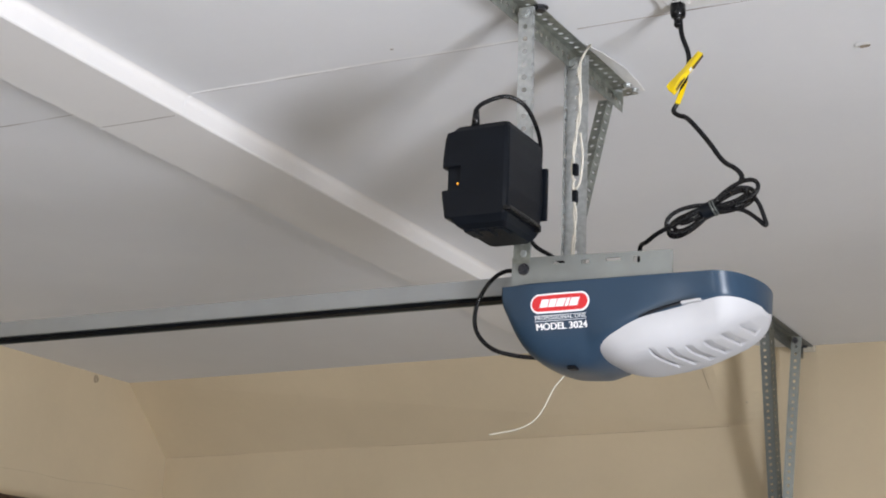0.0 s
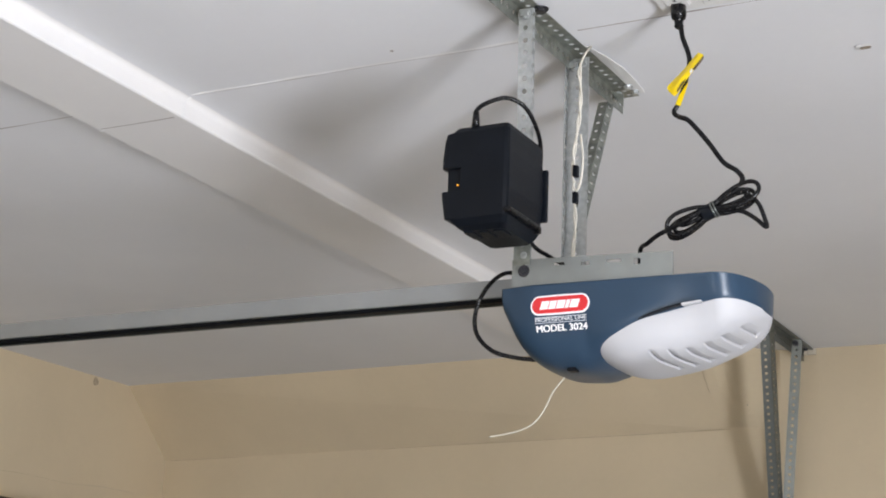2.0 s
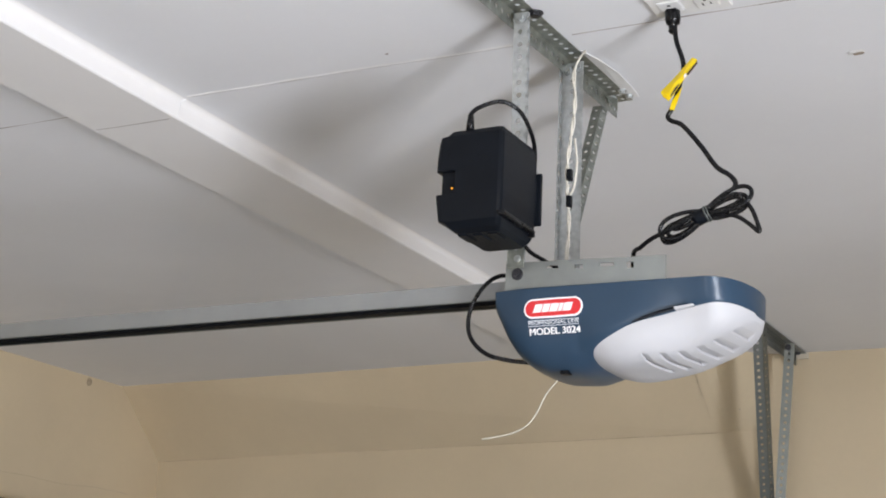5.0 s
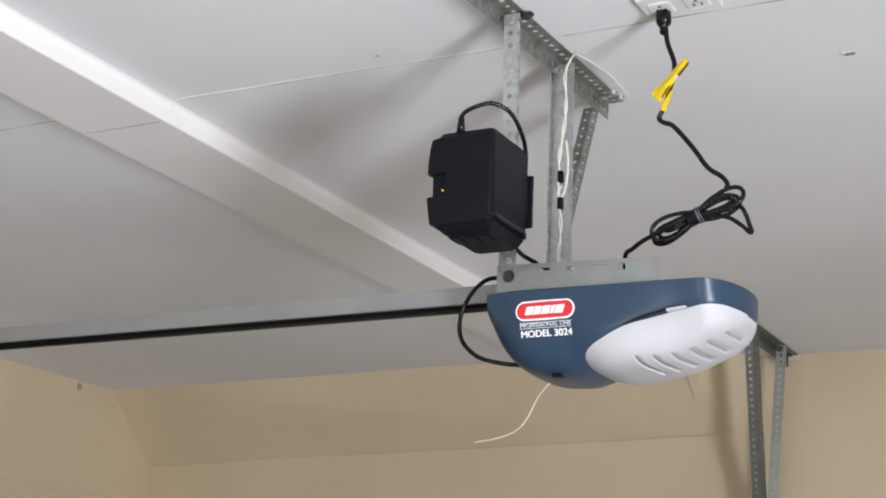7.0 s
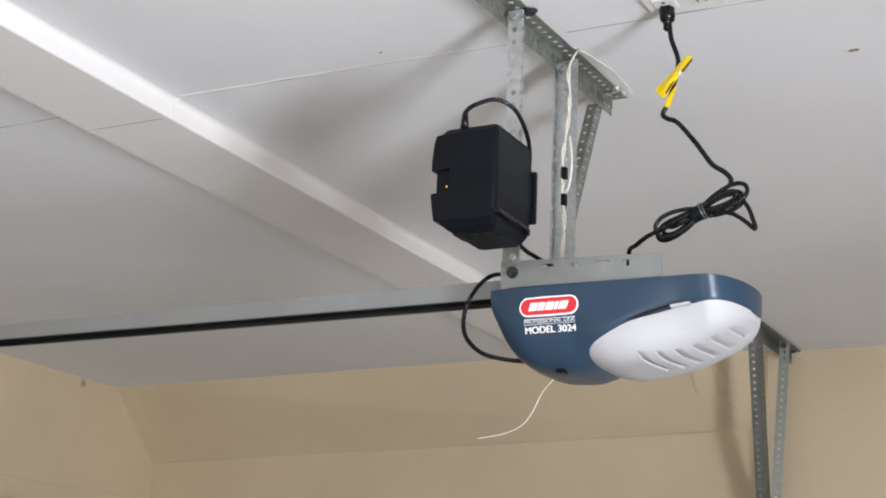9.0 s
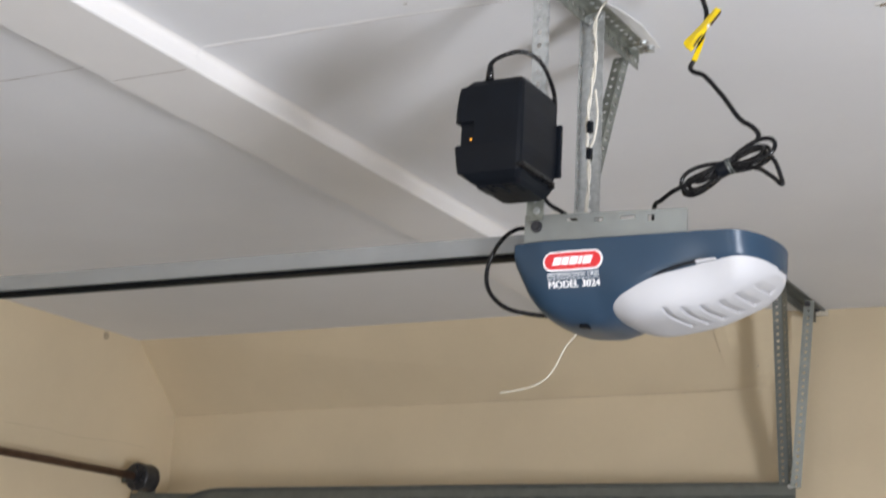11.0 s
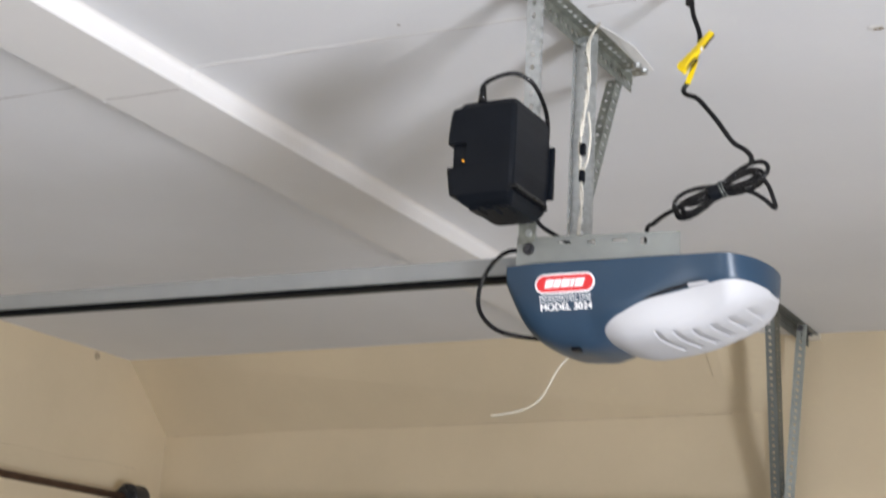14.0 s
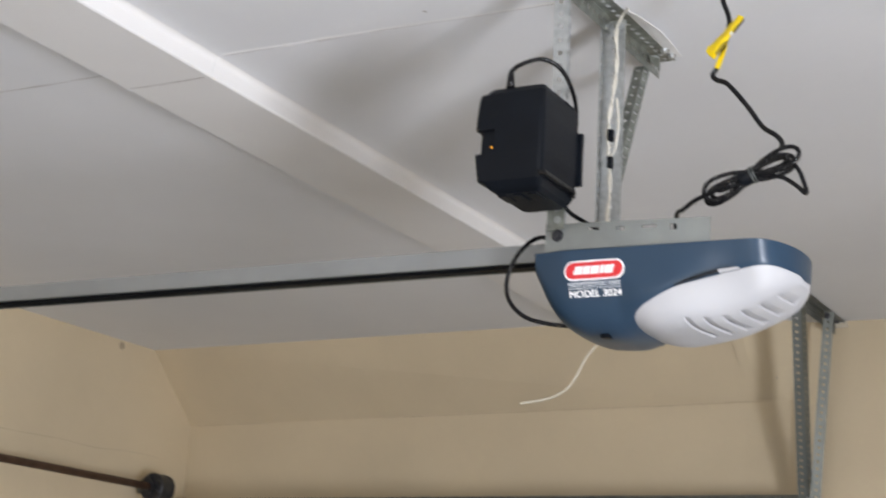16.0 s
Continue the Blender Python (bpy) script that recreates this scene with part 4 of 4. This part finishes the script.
# power cord with plug, coiled spare length and tag
cord = thing("power_cord", (-0.6, 1.98, 2.3), "black power cord plugged into the ceiling, spare length coiled", "power cord")
CR = 0.0036
main = [(-0.690, 1.988, 2.546), (-0.686, 1.985, 2.520), (-0.674, 1.98, 2.482), (-0.680, 1.978, 2.445), (-0.691, 1.98, 2.416), (-0.697, 1.98, 2.404), (-0.690, 1.98, 2.396),
        (-0.675, 1.98, 2.388), (-0.648, 1.98, 2.354), (-0.625, 1.98, 2.320), (-0.607, 1.98, 2.306), (-0.5970, 1.9770, 2.2930), (-0.5990, 1.9770, 2.2830)]
bm = bmesh.new()
tube(bm, spline(main, 8), CR, 10)
under(cord, part("lead", bm, BLACK_RUBBER, cord, "", True))
mid = Vector((-0.6410, 1.9780, 2.2500))
along = Vector((0.93, 0, 0.36)).normalized()
over = Vector((-0.36, 0, 0.93)).normalized()
for k, (l, w, dy, sh, lift) in enumerate(((0.070, 0.021, -0.005, 0.003, 0.001), (0.057, 0.012, 0.001, -0.002, -0.001), (0.066, 0.018, 0.005, -0.004, -0.002), (0.052, 0.009, -0.002, 0.004, 0.002))):
    pts = []
    for i in range(20):
        a = i / 20 * math.tau
        p = mid + along * (l * math.cos(a) + sh) + over * (w * math.sin(a) * (0.20 + 1.15 * abs(math.cos(a))) + lift)
        p.y += dy + 0.003 * math.sin(2 * a + k)
        pts.append(p)
    bm = bmesh.new()
    tube(bm, spline(pts, 4, True), 0.0031, 10, True)
    under(cord, part("coil", bm, BLACK_RUBBER, cord, "", True))
bm = bmesh.new()
tube(bm, spline([mid + along * 0.005 + Vector((0, -0.004, -0.004)), (-0.6140, 1.9750, 2.2470), (-0.5940, 1.9750, 2.2420), (-0.5760, 1.9750, 2.2290), (-0.5660, 1.9760, 2.2190), (-0.5630, 1.9760, 2.2200), (-0.5660, 1.9750, 2.2310), (-0.5720, 1.9750, 2.2480), (-0.5800, 1.9750, 2.2600), (-0.5860, 1.9750, 2.2650)], 8), 0.0031, 10)
under(cord, part("stray_loop", bm, BLACK_RUBBER, cord, "", True))
bm = bmesh.new()
tube(bm, spline([mid + Vector((-0.006, -0.008, 0)), (-0.6650, 1.9690, 2.2420), (-0.6920, 1.9710, 2.2300), (-0.7170, 1.9750, 2.2220), (-0.7370, 1.9830, 2.2130), (-0.7540, 2.0000, 2.2080), (-0.757, 2.012, 2.160)], 8), 0.0033, 10)
under(cord, part("tail", bm, BLACK_RUBBER, cord, "", True))
def wrap(bm, offsets):
    """A flat band round the coil, its rim pulled in at both ends."""
    rings = []
    for s, r in offsets:
        rings.append([bm.verts.new(mid + over * (r * math.cos(a)) + Vector((0, r * 1.1 * math.sin(a), 0)) + along * s) for a in [k / 20 * math.tau for k in range(20)]])
    for a, b in zip(rings, rings[1:]):
        for k in range(20):
            bm.faces.new((a[k], a[(k + 1) % 20], b[(k + 1) % 20], b[k]))
    bmesh.ops.recalc_face_normals(bm, faces=bm.faces)
    bmesh.ops.solidify(bm, geom=bm.faces[:], thickness=0.001)


bm = bmesh.new()
wrap(bm, ((-0.016, 0.0098), (-0.012, 0.0112), (-0.004, 0.0108), (0.003, 0.0113), (0.008, 0.0104)))
tie = part("tie", bm, BLACK_PLASTIC, cord, "black tie round the coil", True)
under(cord, tie)
bm = bmesh.new()
wrap(bm, ((0.0015, 0.0120), (0.0030, 0.0124), (0.0042, 0.0120)))
wrap(bm, ((0.0060, 0.0118), (0.0070, 0.0122), (0.0080, 0.0118)))
part("band", bm, GALV_DULL, tie, "thin pale bands", True)
bm = bmesh.new()
rings = []
for z, r, sx in ((2.5705, 0.0112, 1.0), (2.558, 0.0115, 1.0), (2.552, 0.0108, 0.95), (2.550, 0.0074, 0.9), (2.541, 0.0066, 0.9), (2.5402, 0.0080, 0.9), (2.537, 0.0050, 0.9)):
    rings.append([bm.verts.new((-0.693 + r * sx * math.cos(k / 16 * math.tau), 1.986 + (2.5705 - z) * 0.1 + r * math.sin(k / 16 * math.tau), z)) for k in range(16)])
for a, b in zip(rings, rings[1:]):
    for k in range(16):
        bm.faces.new((a[k], a[(k + 1) % 16], b[(k + 1) % 16], b[k]))
bm.faces.new(rings[0])
bm.faces.new(rings[-1][::-1])
bmesh.ops.recalc_face_normals(bm, faces=bm.faces)
under(cord, part("plug", bm, BLACK_RUBBER, cord, "black moulded plug", True))

# folded yellow tag round the cord
tag = thing("cord_tag", (-0.68, 1.975, 2.45), "folded bright yellow warning tag wrapped on the power cord", "tag")
bm = bmesh.new()
# one crumpled sheet: the outer edge stands nearer than the crease along its middle
outer = [(-0.6565, 1.9690, 2.4846), (-0.6486, 1.9660, 2.4794), (-0.6486, 1.9650, 2.4742), (-0.6640, 1.9640, 2.4551), (-0.6744, 1.9650, 2.4430), (-0.6869, 1.9660, 2.4259),
         (-0.6913, 1.9670, 2.4223), (-0.7003, 1.9690, 2.4315), (-0.7033, 1.9700, 2.4375), (-0.6997, 1.9710, 2.4437), (-0.6788, 1.9720, 2.4635), (-0.6684, 1.9710, 2.4742)]
crease = [(-0.6560, 1.9655, 2.4770), (-0.6665, 1.9665, 2.4650), (-0.6800, 1.9640, 2.4480), (-0.6900, 1.9650, 2.4340)]
ring = [bm.verts.new(p) for p in outer]
mid_line = [bm.verts.new(p) for p in crease]
for face in ((0, 1, "a"), (1, 2, "a"), (2, 3, "b", "a"), (3, 4, "c", "b"), (4, 5, "d", "c"), (5, 6, "d"), (6, 7, "d"), (7, 8, "d"), (8, 9, "d"), (9, 10, "c", "d"), (10, 11, "b", "c"), (11, 0, "a", "b")):
    bm.faces.new([ring[i] if isinstance(i, int) else mid_line["abcd".index(i)] for i in face])
bmesh.ops.recalc_face_normals(bm, faces=bm.faces)
bmesh.ops.solidify(bm, geom=bm.faces[:], thickness=0.0010)
fold = part("front_fold", bm, YELLOW, tag)
under(tag, fold)
bm = bmesh.new()
solid(bm, [(-0.6737, 1.9735, 2.4444), (-0.6778, 1.9730, 2.4297), (-0.6855, 1.9735, 2.4095), (-0.6927, 1.9740, 2.4130), (-0.6882, 1.9735, 2.4251)], (0.0, 0.0015, 0.0006))
under(tag, part("back_fold", bm, YELLOW, tag))
bm = bmesh.new()
solid(bm, [(-0.7030, 1.9665, 2.4372), (-0.6994, 1.9670, 2.4432), (-0.6935, 1.9630, 2.4330), (-0.6906, 1.9640, 2.4216), (-0.6996, 1.9655, 2.4308)], (0.0, 0.0010, 0.0))
under(tag, part("side_fold", bm, YELLOW, tag, "yellow corner folded over"))
# two dark brown strips along the tag's folds
bm = bmesh.new()
solid(bm, [(-0.6479, 1.9640, 2.4773), (-0.6476, 1.9635, 2.4729), (-0.6609, 1.9625, 2.4561), (-0.6639, 1.9630, 2.4583)], (0.0, 0.001, 0.0))
solid(bm, [(-0.6735, 1.9625, 2.4460), (-0.6762, 1.9620, 2.4398), (-0.6866, 1.9635, 2.4272), (-0.6876, 1.9630, 2.4289), (-0.6800, 1.9620, 2.4395)], (0.0, 0.001, 0.0))
part("dark_strips", bm, TAG_BROWN, fold, "dark brown strips along the folds")
# glint on the folded plastic, painted as a small white patch
bm = bmesh.new()
solid(bm, [(-0.6678, 1.9625, 2.4565), (-0.6645, 1.9622, 2.4596), (-0.6633, 1.9620, 2.4564), (-0.6663, 1.9618, 2.4517)], (0.0, 0.001, 0.0))
part("white_print_and_glint", bm, WHITE, fold, "white patch painted as a glint")

# ceiling socket
socket = thing("ceiling_socket", (-0.665, 1.972, CEIL), "white double power socket on the ceiling", "socket")
bm = bmesh.new()
box(bm, -0.722, -0.608, 1.942, 2.006, CEIL - 0.007, CEIL, 0.002)
under(socket, part("cover_plate", bm, SOCKET_WHITE, socket))
for x in (-0.692, -0.638):
    bm = bmesh.new()
    box(bm, x - 0.017, x + 0.017, 1.957, 1.992, CEIL - 0.0095, CEIL - 0.006, 0.003)
    face = part("outlet_face", bm, SOCKET_WHITE, socket)
    under(socket, face)
    bm = bmesh.new()
    for dx, dy, w, l in ((-0.006, 0.004, 0.001, 0.0045), (0.006, 0.004, 0.001, 0.0038), (0.0, -0.008, 0.0022, 0.0022)):
        box(bm, x + dx - w, x + dx + w, 1.974 + dy - l, 1.974 + dy + l, CEIL - 0.0099, CEIL - 0.009)
    part("pin_holes", bm, BLACK_PLASTIC, face)

# ---------------------------------------------------------------- marks on ceiling and walls
def flake(name, at, w, l, turn, mat, label, depth=0.002):
    """A torn, uneven scrap standing a little off the surface."""
    bm = bmesh.new()
    c = bm.verts.new((0, 0, -depth))
    ring = []
    for k in range(14):
        a = k / 14 * math.tau
        r = 1 + 0.35 * noise.noise((math.cos(a) * 1.5, math.sin(a) * 1.5, at[0] * 9))
        ring.append(bm.verts.new((w * r * math.cos(a), l * r * math.sin(a), -depth * (0.6 if k % 3 else 1.6) * 0.3)))
    for k in range(14):
        bm.faces.new((c, ring[k], ring[(k + 1) % 14]))
    ob = structure(name, bm, mat, label, "mark")
    ob.matrix_world = Matrix.Translation(at) @ turn
    return ob


flake("trim_ceiling_chip", (-0.486, 2.247, CEIL - 0.0008), 0.013, 0.010, Matrix.Rotation(radians(-12), 4, "Z"), PUTTY, "chipped white plaster patch on the ceiling", 0.0022)
flake("trim_ceiling_hole", (-0.482, 2.248, CEIL - 0.0034), 0.0090, 0.0055, Matrix.Rotation(radians(-14), 4, "Z"), STAIN, "brown torn hole in the ceiling chip", 0.001)
flake("trim_beam_chip", (-1.803, 2.036, 2.5424), 0.006, 0.004, Matrix.Rotation(radians(20), 4, "Z"), PUTTY, "small chip of filler at the beam edge", 0.002)
flake("trim_nail_pop", (-1.177, 1.99, CEIL - 0.0006), 0.0035, 0.003, Matrix.Identity(4), CRACK, "tiny nail mark in the ceiling", 0.001)
flake("trim_wall_scuff", (DOOR_X + 0.001, 4.085, 2.560), 0.014, 0.013, Matrix.Rotation(radians(-90), 4, "Y"), SCUFF_AND_SHADE, "dark scuff high on the beige wall", 0.002)
flake("trim_wall_mark", (-1.300, 4.322, 2.424), 0.008, 0.005, Matrix.Rotation(radians(-30), 4, "Z") @ Matrix.Rotation(radians(-90), 4, "X") , STAIN, "small scuff on the beige wall", 0.003)
flake("trim_wall_nick", (-1.268, 4.322, 2.512), 0.004, 0.008, Matrix.Rotation(radians(-90), 4, "X"), STAIN, "thin upright scratch on the beige wall", 0.002)

# offcut of white plasterboard left beside the track hanger, with two saw nicks
bm = bmesh.new()
for x0, x1 in ((-1.128, -1.1175), (-1.1155, -1.1035), (-1.1015, -1.094)):
    box(bm, x0, x1, NEAR_Y - 0.012, NEAR_Y - 0.001, 2.5600, 2.5775, 0.001)
box(bm, -1.127, -1.095, NEAR_Y - 0.010, NEAR_Y - 0.001, 2.5615, 2.5765)
structure("trim_slope_chip", bm, OFFCUT, "offcut of white plasterboard beside the track hanger", "trim")

bm = bmesh.new()
tube(bm, spline([(-1.4035, 4.222, 2.521), (-1.399, 4.25, 2.487), (-1.396, 4.28, 2.455)], 6), 0.0007, 6)
structure("trim_slope_crack", bm, SCUFF_AND_SHADE, "hairline crack at the edge of the sloped panel", "crack")

# thin lines above the garage door, and where the sloped panel meets the wall
def wall_line(name, points, radius, label):
    bm = bmesh.new()
    tube(bm, spline(points, 10), lambda u: radius * (0.55 + 0.9 * abs(noise.noise((u * 23.0, radius * 900, 2.2)))), 6)
    structure(name, bm, SCUFF_AND_SHADE, label, "crack")


wall_line("trim_wall_crack", [(DOOR_X, 3.50, 2.197), (DOOR_X, 3.68, 2.1995), (DOOR_X, 3.835, 2.2029), (DOOR_X, 4.00, 2.1992), (DOOR_X, 4.173, 2.2104), (DOOR_X, 4.35, 2.2105)],
           0.0006, "hairline crack across the beige wall above the door")
# joint under the sloped panel, its thin shade painted in with it
wall_line("trim_slope_joint_shade", [(-3.50, 4.5075, 2.3475), (-3.0, 4.4745, 2.3500), (-2.5, 4.4390, 2.3530), (-2.0, 4.4035, 2.3560), (-1.60, 4.3755, 2.3580), (-1.46, 4.3650, 2.3592), (-1.36, 4.3570, 2.3600)],
           0.0010, "uneven brownish joint with its painted shade along the foot of the sloped panel")
# thin brown line just above the door seal
wall_line("trim_head_line", [(DOOR_X, 3.30, 1.905), (DOOR_X, 3.52, 1.911), (DOOR_X, 3.66, 1.907), (DOOR_X, 3.80, 1.909), (DOOR_X, 3.93, 1.901)],
           0.0009, "thin brown line close above the door seal")
